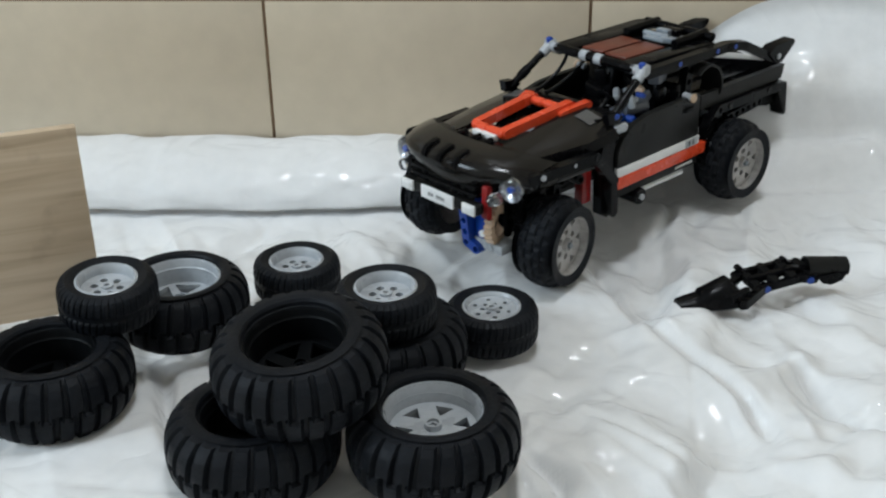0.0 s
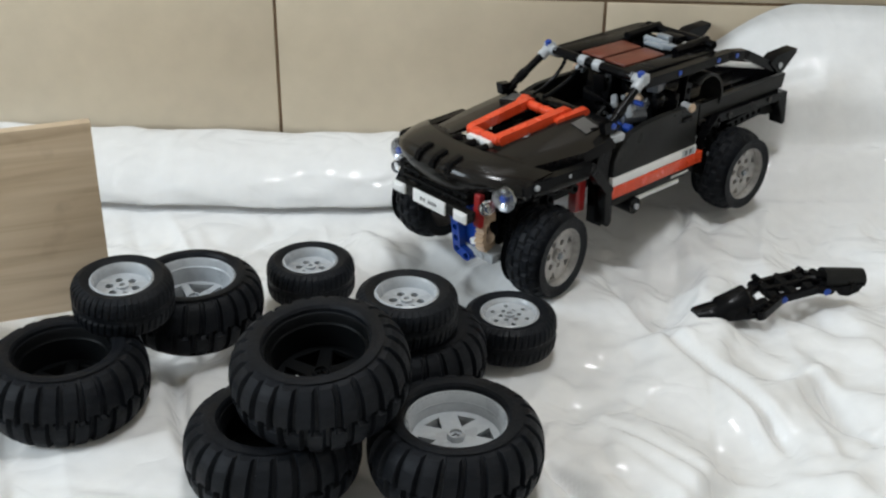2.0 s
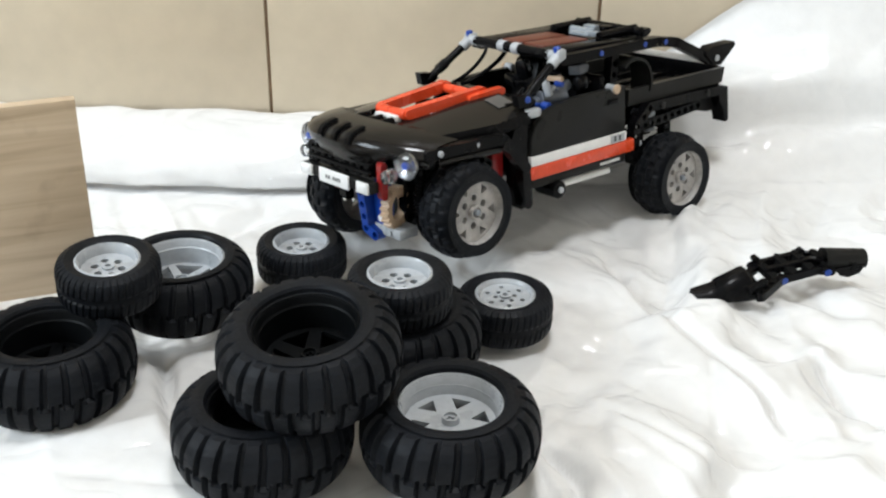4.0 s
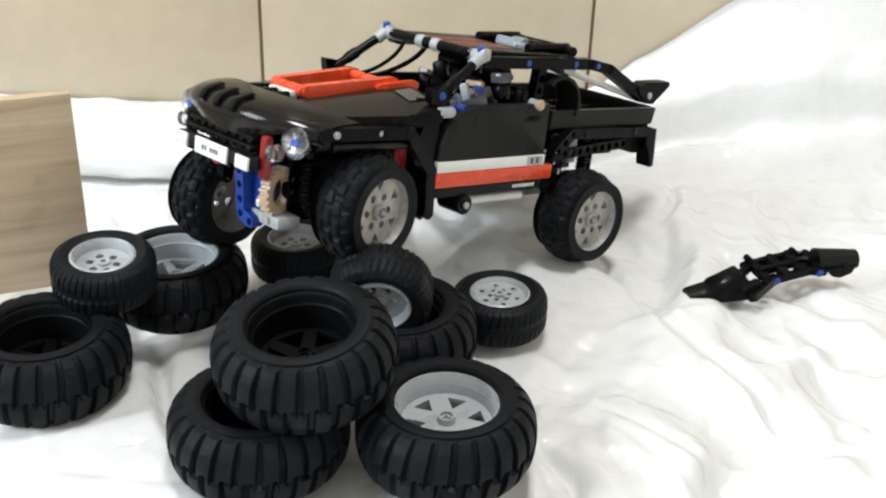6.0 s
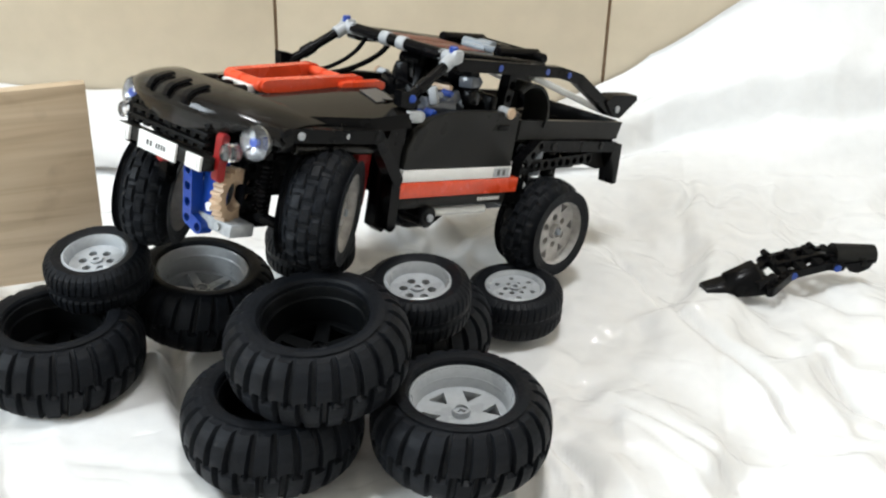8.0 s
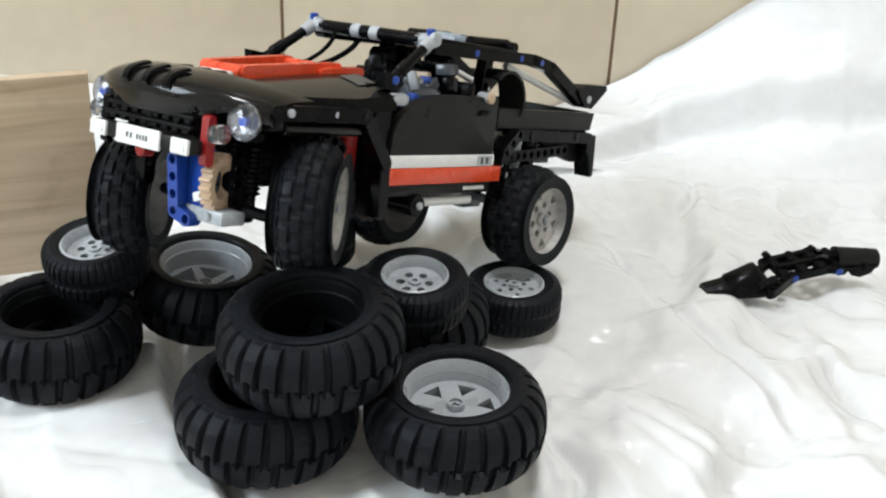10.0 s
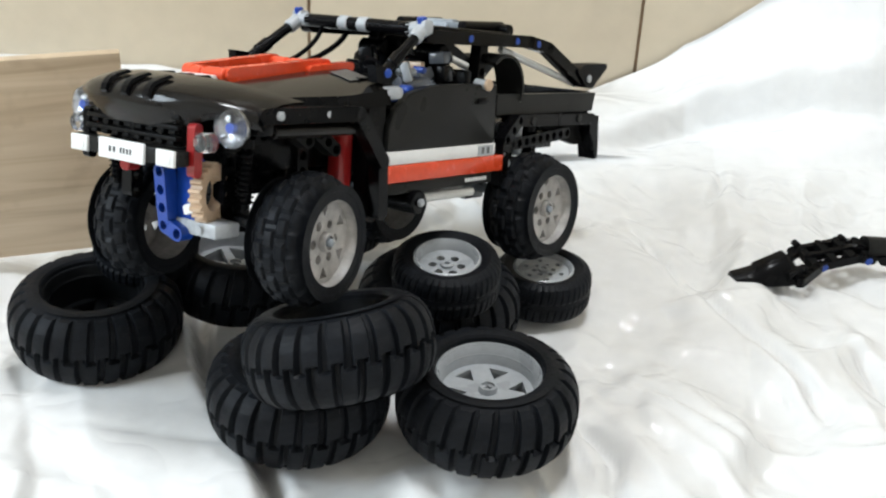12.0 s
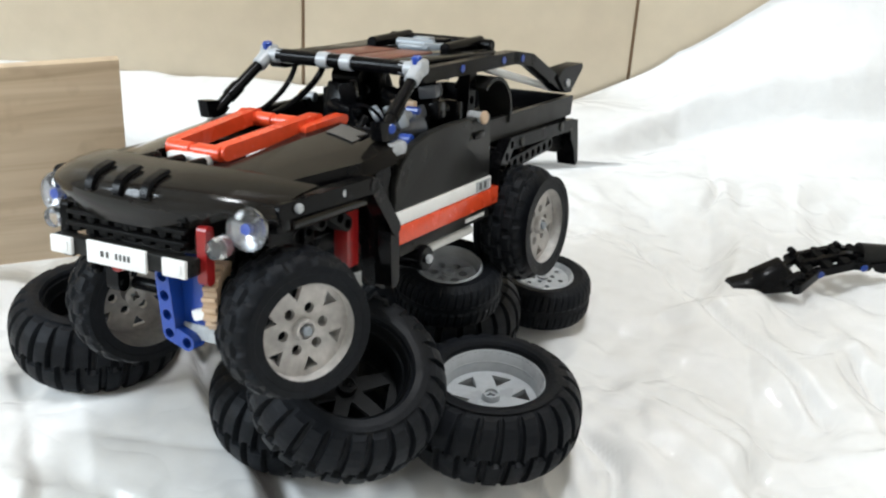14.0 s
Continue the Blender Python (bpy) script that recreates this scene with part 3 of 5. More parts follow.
BIG = balloon_tyre_mesh(0.0492, 0.046, 0.0284, 25)
MID = balloon_tyre_mesh(0.0462, 0.043, 0.0284, 25)
CAR = balloon_tyre_mesh(0.0352, 0.034, 0.0240, 17, 0.0015, block_tread, 0.0)
ROAD = road_tyre_mesh(0.0312, 0.028, 0.0190)
RIM_GREY = spoke_rim_meshes(LGREY, depth=0.0120, lip=0.0036, tri=(0.0112, 0.0212, 0.27), pin=0)
RIM_BLACK = spoke_rim_meshes(RIMBLACK, depth=0.021, lip=0.0030, tri=(0.0080, 0.0226, 0.37), pin=0)
RIM_CAR = spoke_rim_meshes(DIRTY, 0.0243, 0.030, 0.0050, 0.0030, (0.0150, 0.0222, 0.19), 0.0112)
RIM_DEEP = spoke_rim_meshes(LGREY, depth=0.017, lip=0.0030, tri=(0.0062, 0.0235, 0.42), pin=0)
RIM_SMALL, RIM_MANY = small_rim_meshes(LGREY, False), small_rim_meshes(LGREY, True)

PILE = "tyres piled on the sheet"
tyre_g = wheel("balloon_wheel", "large black lugged toy tyre with a black rim, flat", BIG, RIM_BLACK, PILE)
tyre_b = wheel("balloon_wheel", "large black toy tyre with a deep light grey rim", MID, RIM_DEEP, PILE)
tyre_i = wheel("balloon_wheel", "large black lugged toy tyre at the bottom of the stack", BIG, RIM_BLACK, PILE)
tyre_h = wheel("balloon_wheel", "large black lugged toy tyre with a black rim, on another tyre", BIG, RIM_BLACK, PILE)
tyre_e = wheel("balloon_wheel", "large black lugged toy tyre with a light grey six-spoke rim", BIG, RIM_GREY, PILE)
tyre_j = wheel("balloon_wheel", "large black lugged toy tyre under a small wheel", BIG, RIM_BLACK, PILE)
tyre_a = wheel("road_wheel", "small black road tyre resting on larger tyres", ROAD, RIM_SMALL, PILE)
tyre_c = wheel("road_wheel", "small black road tyre resting on a large tyre", ROAD, RIM_SMALL, PILE)
tyre_d = wheel("road_wheel", "small black road tyre with grey rim, flat on the sheet", ROAD, RIM_SMALL, PILE)
tyre_f = wheel("road_wheel", "small black road tyre with a flat many-holed grey rim", ROAD, RIM_MANY, PILE)
tyre_i.matrix_world = pose(0.031, 0.901, 0.0218, 0, 0, 5)
tyre_e.matrix_world = pose(0.132, 0.906, 0.0230, 0, 0, 15)
tyre_j.matrix_world = pose(0.098, 1.000, 0.0230, 0, 0, 40)
tyre_f.matrix_world = pose(0.161, 1.048, 0.0142, 0, 0, 12)


# ---- the toy truck: x ahead, y to its left, z up, on the ground between the axles ----
truck = empty("toy_truck", "black toy pickup truck with orange bonnet frame and big tyres", "toy truck")


def hood_z(x, y):
    """Height of the bonnet skin."""
    ridge = 0.1165 - 0.092 * (max(0.0, x - 0.035)) ** 1.0 * 0.95
    return ridge - 0.0085 * (max(0.0, abs(y) - 0.018) / 0.039) ** 1.7


def nose(u, v, s=1.0):
    """The rolled front panel: u across, v from the bonnet edge over the front lip."""
    y = (u * 2 - 1) * 0.0630
    front = 0.1690 - 4.2 * y * y - 620 * y ** 4
    a = v * radians(112)
    x = front - 0.030 * (1 - math.sin(min(a, radians(90)))) - (0.004 * max(0.0, v - 0.8) * 5 if v > 0.8 else 0.0)
    z = 0.0955 + 0.0135 * math.cos(a * 0.80) - 0.0085 * (abs(y) / 0.0630) ** 3 + 0.002
    if v > 0.55:
        z -= 0.0095 * ((v - 0.55) / 0.45) ** 1.3 * max(0.0, 1 - (abs(y) / 0.045) ** 4)
    return Vector((x, y, z))


def body_parts():
    # chassis and running gear
    b = bmesh.new()
    box(b, (0.0, 0, 0.060), (0.25, 0.050, 0.016), 0.001)
    box(b, (0.095, 0, 0.078), (0.085, 0.070, 0.026), 0.001)
    box(b, (-0.005, 0, 0.066), (0.090, 0.094, 0.016), 0.001)
    box(b, (-0.115, 0, 0.070), (0.10, 0.060, 0.016), 0.001)
    part("chassis", b, BLACK, truck)
    for s in (1, -1):
        b = bmesh.new()
        for x in (0.135, 0.085, -0.075, -0.13):
            beam(b, (x, s * 0.034, 0.048), (x, s * 0.034, 0.080), (0, 1, 0))
        beam(b, (0.135, s * 0.040, 0.084), (0.055, s * 0.040, 0.084), (0, 1, 0))
        beam(b, (0.045, s * 0.044, 0.060), (-0.155, s * 0.044, 0.074), (0, 1, 0))
        part("frame_beam", b, BLACK, truck)
    for x in (0.108, -0.102):
        b = bmesh.new()
        rod(b, (x, -0.050, 0.038), (x, 0.050, 0.038), 0.0032)
        box(b, (x, 0, 0.040), (0.020, 0.030, 0.020), 0.002)
        part("axle", b, MGREY if x < 0 else BLACK, truck)
    for s in (1, -1):
        for x, y, z0, z1 in ((0.134, 0.047, 0.050, 0.086), (-0.120, 0.040, 0.044, 0.082)):
            b = bmesh.new()
            rod(b, (x, s * y, z0), (x, s * y, z1), 0.0022)
            lathe(b, [(0.0045, 0.0), (0.0045, 0.004), (0.0025, 0.004)], 16, pose(x, s * y, z1 - 0.006))
            coil = [(0.0021, z0 + 0.003)]
            for k in range(10):
                h = z0 + 0.003 + (z1 - z0 - 0.010) * k / 10
                coil += [(0.0034, h), (0.0047, h + 0.0008), (0.0034, h + 0.0016)]
            coil.append((0.0021, z1 - 0.0065))
            lathe(b, coil, 14, pose(x, s * y, 0))
            part("shock_absorber", b, BLACK, truck, "black coil spring over a rod")
    # nose panel, grille, bumper
    b = bmesh.new()
    patch(b, nose, 30, 12, 0.0016)
    part("nose_panel", b, HOOD, truck, "glossy black curved front panel")
    for y in (-0.014, 0.002, 0.016):
        b = bmesh.new()
        rows = []
        for k in range(8):
            p = nose((y / 0.0630 + 1) / 2, 0.28 + 0.45 * k / 7) + Vector((0.0004, 0, 0.0006))
            rise = Vector((0.0012, 0, 0.0014))
            w = Vector((0, 0.0024, 0))
            rows.append((p - w, p + w, p + w * 0.8 + rise, p - w * 0.8 + rise))
        loft(b, rows)
        part("nose_slot", b, BLACK, truck)
    for k in range(3):
        b = bmesh.new()
        x, z = 0.1612 + 0.0008 * k, 0.0935 - 0.0050 * k
        box(b, (x, 0, z), (0.0040, 0.066, 0.0020), 0.0004)
        for n in range(8):
            box(b, (x - 0.0004, -0.028 + 0.008 * n, z - 0.0022), (0.0030, 0.0046, 0.0020), 0.0003)
        part("grille_bar", b, GRILLE, truck)
    b = bmesh.new()
    box(b, (0.1575, 0, 0.088), (0.004, 0.062, 0.017), 0.0005)
    for y in (-0.020, 0, 0.020):
        box(b, (0.1620, y, 0.088), (0.0025, 0.003, 0.016), 0.0004)
    part("grille_back", b, GRILLE, truck)
    bump = bmesh.new()
    box(bump, (0.1645, 0, 0.0750), (0.0074, 0.0770, 0.0074), 0.0008)
    bumper = part("bumper", bump, DARK, truck)
    b = bmesh.new()
    box(b, (0.1690, 0, 0.0748), (0.0016, 0.0330, 0.0098), 0.0004)
    plate_ob = part("number_plate", b, STICKER, bumper, "white plate with dark print")
    for y, w in ((-0.0075, 0.0022), (-0.0045, 0.0018), (0.0005, 0.0016), (0.0028, 0.0016), (0.0051, 0.0016), (0.0074, 0.0016)):
        b = bmesh.new()
        box(b, (0.16995, y, 0.0748), (0.0003, w * 0.7, 0.0026), 0.0)
        part("print_bar", b, INK, plate_ob)
    for s in (1, -1):
        b = bmesh.new()
        box(b, (0.1690, s * 0.0315, 0.0750), (0.0020, 0.0125, 0.0078), 0.0006)
        lamp = part("bumper_lamp", b, WHITE, bumper, "white lamp tile")
        b = bmesh.new()
        box(b, (0.1702, s * 0.0315, 0.0750), (0.0008, 0.0085, 0.0045), 0.0003)
        part("lamp_lens", b, STICKER, lamp)
        b = bmesh.new()
        beam(b, (0.1580, s * 0.0385, 0.0685), (0.1580, s * 0.0385, 0.0890), (0, 1, 0), 0.0050, 0.0050, False)
        part("upright", b, DRED if s > 0 else BLACK, truck, "dark red upright" if s > 0 else "")
        # headlights
        m = pose(0.1490, s * 0.0535, 0.0905, 0, 90, 0) @ pose(0, 0, 0, -6 * s, 0, 0)
        b = bmesh.new()
        lathe(b, [(0.0, -0.004), (0.0075, -0.004), (0.0095, 0.0), (0.0095, 0.0012), (0.0080, 0.0004), (0.0030, -0.0018), (0.0, -0.002)], 24, m)
        head = part("headlight", b, SILVER, truck, "round clear headlight with a blue centre")
        b = bmesh.new()
        lathe(b, [(0.0092, 0.0010), (0.0085, 0.0032), (0.0060, 0.0048), (0.0030, 0.0055), (0.0, 0.0057)], 24, m)
        ob = part("lens", b, CLEAR, head)
        ob.visible_shadow = False
        b = bmesh.new()
        lathe(b, [(0.0021, -0.002), (0.0021, 0.0004), (0.0, 0.0006)], 12, m)
        part("bulb", b, BLUE, head)
        for k in range(4):
            b = bmesh.new()
            box(b, (0.0052, 0, -0.0002), (0.0040, 0.0009, 0.0010), 0.0002, None)
            ob = part("rib", b, SILVER, head)
            ob.data.transform(m @ pose(0, 0, 0, 0, 0, 90 * k + 45))
        m = pose(0.1600, s * 0.0455, 0.0830, 0, 90, 0)
        b = bmesh.new()
        lathe(b, [(0, -0.006), (0.0046, -0.006), (0.0048, 0.0), (0.0042, 0.0016), (0.0, 0.0024)], 20, m)
        part("fog_lamp", b, CLEAR, truck, "small clear round lamp")
        b = bmesh.new()
        rod(b, (0.139, s * 0.0535, 0.0905), (0.1455, s * 0.0535, 0.0905), 0.0045)
        box(b, (0.136, s * 0.053, 0.0905), (0.010, 0.018, 0.0074), 0.001)
        part("lamp_holder", b, BLACK, truck)
    # front winch: blue beams, tan wheel, grey guard
    b = bmesh.new()
    beam(b, (0.1555, 0.0150, 0.0665), (0.1520, 0.0150, 0.0400), (1, 0, 0))
    beam(b, (0.1520, 0.0150, 0.0400), (0.1520, 0.0245, 0.0370), (1, 0, 0))
    beam(b, (0.1470, 0.0240, 0.0700), (0.1460, 0.0240, 0.0400), (0, 1, 0), 0.012)
    part("winch_frame", b, BLUE, truck, "blue toy beams")
    b = bmesh.new()
    teeth = []
    for k in range(20):
        for f, r in ((0.0, 0.0128), (0.25, 0.0128), (0.40, 0.0148), (0.70, 0.0148), (0.85, 0.0128)):
            teeth.append((r * math.cos(2 * math.pi * (k + f) / 20), r * math.sin(2 * math.pi * (k + f) / 20)))
    plate(b, teeth, [ring_points(0, 0, 0.0085, 24)], -0.0030, 0.0030, pose(0.1455, 0.0350, 0.0575, 90, 0, 20))
    part("gear", b, TAN, truck, "tan toothed wheel")
    b = bmesh.new()
    box(b, (0.150, 0.0300, 0.0500), (0.006, 0.010, 0.005), 0.001, pose(0, 0, 0, 20, 0, 0))
    part("hook", b, WHITE, truck, "white hook")
    b = bmesh.new()
    box(b, (0.143, 0.0280, 0.0405), (0.016, 0.036, 0.0072), 0.0012)
    rod(b, (0.1515, 0.036, 0.0405), (0.1525, 0.036, 0.0405), 0.0022)
    part("skid_plate", b, LGREY, truck, "light grey skid block")
    b = bmesh.new()
    rod(b, (0.150, -0.012, 0.0665), (0.158, -0.012, 0.0665), 0.0038)
    part("pin", b, DRED, truck)
    # bonnet skins
    for s in (1, -1):
        def skin(u, v):
            x = 0.128 - 0.086 * u
            inner = 0.0190 + 0.004 * (1 - u)
            outer = 0.0470 + 0.0100 * min(1.0, u * 1.6)
            y = inner + (outer - inner) * v
            return Vector((x, s * y, hood_z(x, y) - 0.0005))
        b = bmesh.new()
        patch(b, skin, 14, 10, 0.0016)
        panel = part("bonnet_panel", b, HOOD, truck, "glossy black bonnet panel")
        b = bmesh.new()
        patch(b, lambda u, v: skin(0.80 + 0.16 * u, 0.26 + 0.40 * v) + Vector((0, 0, 0.0008)), 6, 6, 0.0003)
        part("badge", b, BADGE, panel, "grey sticker")

        def flank(u, v):
            x = 0.128 - 0.086 * u
            outer = 0.0470 + 0.0100 * min(1.0, u * 1.6)
            return Vector((x, s * (outer + 0.0012 * v), hood_z(x, outer) - 0.0005 - 0.008 * v))
        b = bmesh.new()
        patch(b, flank, 10, 2, 0.0014)
        part("bonnet_flank", b, BLACK, truck)
        b = bmesh.new()
        beam(b, (0.138, s * 0.0605, 0.0965), (0.076, s * 0.0640, 0.0960), (0, 1, 0), 0.0074, 0.0074, False)
        arch = part("front_wing", b, BLACK, truck, "black beam wheel arch")
        for a, c in (((0.076, s * 0.0640, 0.0960), (0.052, s * 0.0610, 0.0700)), ((0.052, s * 0.0600, 0.0700), (0.0465, s * 0.0570, 0.0420))):
            b = bmesh.new()
            beam(b, a, c, (0, 1, 0), 0.0074, 0.0074, False)
            part("wing_beam", b, BLACK, arch)
        b = bmesh.new()
        rod(b, (0.128, s * 0.0580, 0.0880), (0.074, s * 0.0600, 0.0880), 0.0034, 16)
        part("wing_tube", b, HOOD, arch, "glossy black tube")
        for x, z in ((0.112, 0.0900), (0.092, 0.0850)):
            b = bmesh.new()
            beam(b, (x, s * 0.0520, z), (x - 0.012, s * 0.0520, z - 0.008), (0, 1, 0), 0.0074, 0.0074)
            part("wing_stay", b, GRILLE, arch)
        for x in (0.130, 0.098, 0.082):
            b = bmesh.new()
            rod(b, (x, s * 0.0610, 0.0965), (x, s * 0.0665, 0.0965), 0.0022, 10)
            part("pin", b, LGREY if x > 0.09 else BLACK, arch)
        b = bmesh.new()
        box(b, (0.0640, s * 0.0440, 0.0680), (0.0100, 0.0080, 0.0340), 0.001)
        box(b, (0.0780, s * 0.0460, 0.0860), (0.0200, 0.0060, 0.0074), 0.001)
        part("inner_wing", b, DRED, truck, "dark red inner bracket")
        b = bmesh.new()
        box(b, (0.0380, s * 0.0540, 0.1045), (0.0160, 0.0070, 0.0070), 0.0025)
        part("hinge_cover", b, LGREY if s > 0 else BLACK, truck)
        b = bmesh.new()
        prism(b, [(0.054, 0.040), (0.047, 0.036), (0.040, 0.040), (0.041, 0.098), (0.052, 0.100), (0.056, 0.090)], s * 0.050 - 0.004, s * 0.050 + 0.004)
        part("door_post", b, BLACK, truck)
    b = bmesh.new()
    for x, z in ((0.128, 0.1035), (0.048, 0.108)):
        box(b, (x, 0, z), (0.010, 0.090, 0.0074), 0.001)
    box(b, (0.085, 0, 0.1005), (0.080, 0.040, 0.0040), 0.001)
    for y in (-0.014, 0.0, 0.012):
        rod(b, (0.126, y, 0.1085), (0.140, y, 0.1085), 0.0024, 10)
    part("bonnet_support", b, BLACK, truck)
    # orange frame on the bonnet
    for s in (1, -1):
        b = bmesh.new()
        beam(b, (0.1155, s * 0.0135, 0.1110), (0.0500 if s > 0 else 0.0560, s * 0.0160, 0.1160), (0, 1, 0), 0.0064, 0.0070, False)
        part("bonnet_rail", b, RED, truck, "orange rail on the bonnet")
        b = bmesh.new()
        beam(b, (0.0640, s * 0.0200, 0.1135), (0.0380 if s > 0 else 0.0520, s * 0.0230, 0.1158), (0, 1, 0), 0.0060, 0.0050, False)
        part("bonnet_rail_end", b, RED, truck)
    for x, z in ((0.1170, 0.1108), (0.0580, 0.1150)):
        b = bmesh.new()
        rod(b, (x, -0.0150, z), (x, -0.0020, z), 0.0036)
        rod(b, (x, 0.0005, z), (x, 0.0150, z), 0.0036)
        rod(b, (x, -0.012, z), (x, 0.012, z), 0.0028)
        part("bonnet_cross_bar", b, RED, truck)
    b = bmesh.new()
    box(b, (0.1215, 0.0, 0.1080), (0.006, 0.022, 0.005), 0.001)
    part("bonnet_stop", b, WHITE, truck, "white block")
    b = bmesh.new()
    box(b, (0.080, 0.004, 0.1040), (0.012, 0.008, 0.003), 0.001, pose(0, 0, 0, 0, 10, 30))
    part("engine_tile", b, WHITE, truck)
    # doors
    for s in (1, -1):
        y0, y1 = (s * 0.0515, s * 0.0565) if s > 0 else (s * 0.0565, s * 0.0515)
        b = bmesh.new()
        prism(b, [(0.0400, 0.0735), (0.0400, 0.0860), (0.0350, 0.0960), (0.0240, 0.1040), (0.0080, 0.1075), (-0.0120, 0.1085), (-0.0570, 0.1080), (-0.0580, 0.0735)], y0, y1)
        bmesh.ops.bevel(b, geom=[e for e in b.edges if e.calc_length() > 0.003], offset=0.0006, segments=1, affect="EDGES")
        door = part("door", b, DARK, truck, "dark door with white and orange stripes")
        for name, mat, z0, z1, xa, xb, dy in (("white_stripe", STICKER, 0.0662, 0.0734, 0.0405, -0.0590, 0.0004), ("orange_stripe", RED, 0.0565, 0.0660, 0.0410, -0.0675, 0.0008), ("sill_panel", DARK, 0.0500, 0.0563, 0.0405, -0.0580, 0.0)):
            b = bmesh.new()
            box(b, ((xa + xb) / 2, s * (0.0540 + dy), (z0 + z1) / 2), (xa - xb, 0.0052, z1 - z0), 0.0006)
            part(name, b, mat, door)
        b = bmesh.new()
        box(b, (-0.0490, s * 0.05715, 0.0698), (0.0150, 0.0003, 0.0058), 0)
        part("sticker", b, LGREY, door, "small grey sticker")
        for k in range(2):
            b = bmesh.new()
            box(b, (-0.0460 - 0.0052 * k, s * 0.0574, 0.0698), (0.0024, 0.0002, 0.0038), 0)
            part("print_bar", b, INK, door)
        b = bmesh.new()
        for k in range(8):
            box(b, (-0.0320 - 0.0027 * k, s * 0.05675, 0.0532), (0.0018, 0.0003, 0.0022), 0)
        part("lettering_bars", b, WHITE, door, "row of white print")
        b = bmesh.new()
        box(b, (-0.0430, s * 0.0572, 0.0985), (0.0110, 0.0012, 0.0036), 0.0012)
        part("door_handle", b, BLACK, door)
        # sill rod
        b = bmesh.new()
        rod(b, (0.0120, s * 0.0500, 0.0448), (-0.0460, s * 0.0510, 0.0448), 0.0028)
        part("side_bar", b, WHITE, truck, "white rod under the door")
        b = bmesh.new()
        rod(b, (0.0060, s * 0.0360, 0.0400), (-0.0400, s * 0.0480, 0.0500), 0.0027)
        part("side_bar", b, WHITE, truck)
        b = bmesh.new()
        rod(b, (0.0150, s * 0.0400, 0.0448), (0.0150, s * 0.0600, 0.0448), 0.0066, 18)
        knob = part("side_bar_joint", b, BLACK, truck)
        b = bmesh.new()
        rod(b, (0.0150, s * 0.0600, 0.0448), (0.0150, s * 0.0625, 0.0448), 0.0024, 10)
        part("pin", b, LGREY, knob)
        # knob pins behind the door
        b = bmesh.new()
        rod(b, (-0.0440, s * 0.0500, 0.1080), (-0.0440, s * 0.0580, 0.1080), 0.0030, 12)
        pin = part("mirror_pin", b, LGREY, truck)
        b = bmesh.new()
        rod(b, (-0.0440, s * 0.0582, 0.1080), (-0.0440, s * 0.0606, 0.1080), 0.0036, 12)
        part("cap", b, TAN, pin)
        # windscreen posts and roof corner joints
        b = bmesh.new()
        rod(b, (0.0440, s * 0.0510, 0.1120), (0.0090, s * 0.0470, 0.1345), 0.0030, 12)
        rod(b, (0.0340, s * 0.0500, 0.1184), (0.0260, s * 0.0490, 0.1236), 0.0038, 12)
        post = part("windscreen_post", b, BLACK, truck)
        b = bmesh.new()
        prism(b, [(0.0500, 0.1100), (0.0400, 0.1090), (0.0340, 0.1130), (0.0420, 0.1180), (0.0520, 0.1190)], s * 0.052 - 0.003, s * 0.052 + 0.003)
        part("mirror", b, BLACK, post)
        b = bmesh.new()
        rod(b, (0.0400, s * 0.0500, 0.1145), (0.0430, s * 0.0560, 0.1150), 0.0025, 10)
        part("pin", b, BLUE, post)
        b = bmesh.new()
        rod(b, (0.0120, s * 0.0472, 0.1325), (0.0025, s * 0.0462, 0.1390), 0.0040, 12)
        rod(b, (0.0040, s * 0.0360, 0.1378), (0.0040, s * 0.0500, 0.1378), 0.0038, 12)
        box(b, (0.0030, s * 0.0465, 0.1390), (0.0080, 0.0080, 0.0080), 0.0018)
        joint = part("roof_joint", b, LGREY, truck, "light grey axle joint")
        b = bmesh.new()
        rod(b, (0.0045, s * 0.0462, 0.1400), (0.0052, s * 0.0462, 0.1446), 0.0027, 10)
        part("pin", b, BLUE, joint)
    # roof
    b = bmesh.new()
    rod(b, (0.0040, -0.0400, 0.1378), (0.0040, 0.0400, 0.1378), 0.0038, 14)
    bar = part("roof_bar", b, BLACK, truck)
    for y in (-0.0100, 0.0045):
        b = bmesh.new()
        rod(b, (0.0040, y - 0.0036, 0.1378), (0.0040, y + 0.0036, 0.1378), 0.0043, 14)
        part("collar", b, LGREY, bar, "light grey collar")
    for s in (1, -1):
        b = bmesh.new()
        box(b, (-0.0470, s * 0.0315, 0.1372), (0.0960, 0.0155, 0.0030), 0.0010, pose(0, 0, 0, 0, -2.0, 0))
        part("roof_tile", b, BLACK, truck)
        b = bmesh.new()
        beam(b, (-0.0020, s * 0.0440, 0.1340), (-0.1040, s * 0.0440, 0.1325), (0, 1, 0), 0.0074, 0.0074, False)
        beam(b, (-0.1040, s * 0.0440, 0.1325), (-0.1260, s * 0.0440, 0.1288), (0, 1, 0), 0.0074, 0.0074, False)
        beam(b, (-0.1260, s * 0.0440, 0.1288), (-0.1690, s * 0.0440, 0.1085), (0, 1, 0), 0.0074, 0.0074, False)
        rail = part("roof_rail", b, BLACK, truck, "black beam rail with pin holes")
        for x, z in ((-0.040, 0.1334), (-0.088, 0.1327), (-0.112, 0.1312)):
            b = bmesh.new()
            rod(b, (x, s * 0.0474, z), (x, s * 0.0482, z), 0.0022, 10)
            part("pin", b, BLUE, rail)
        b = bmesh.new()
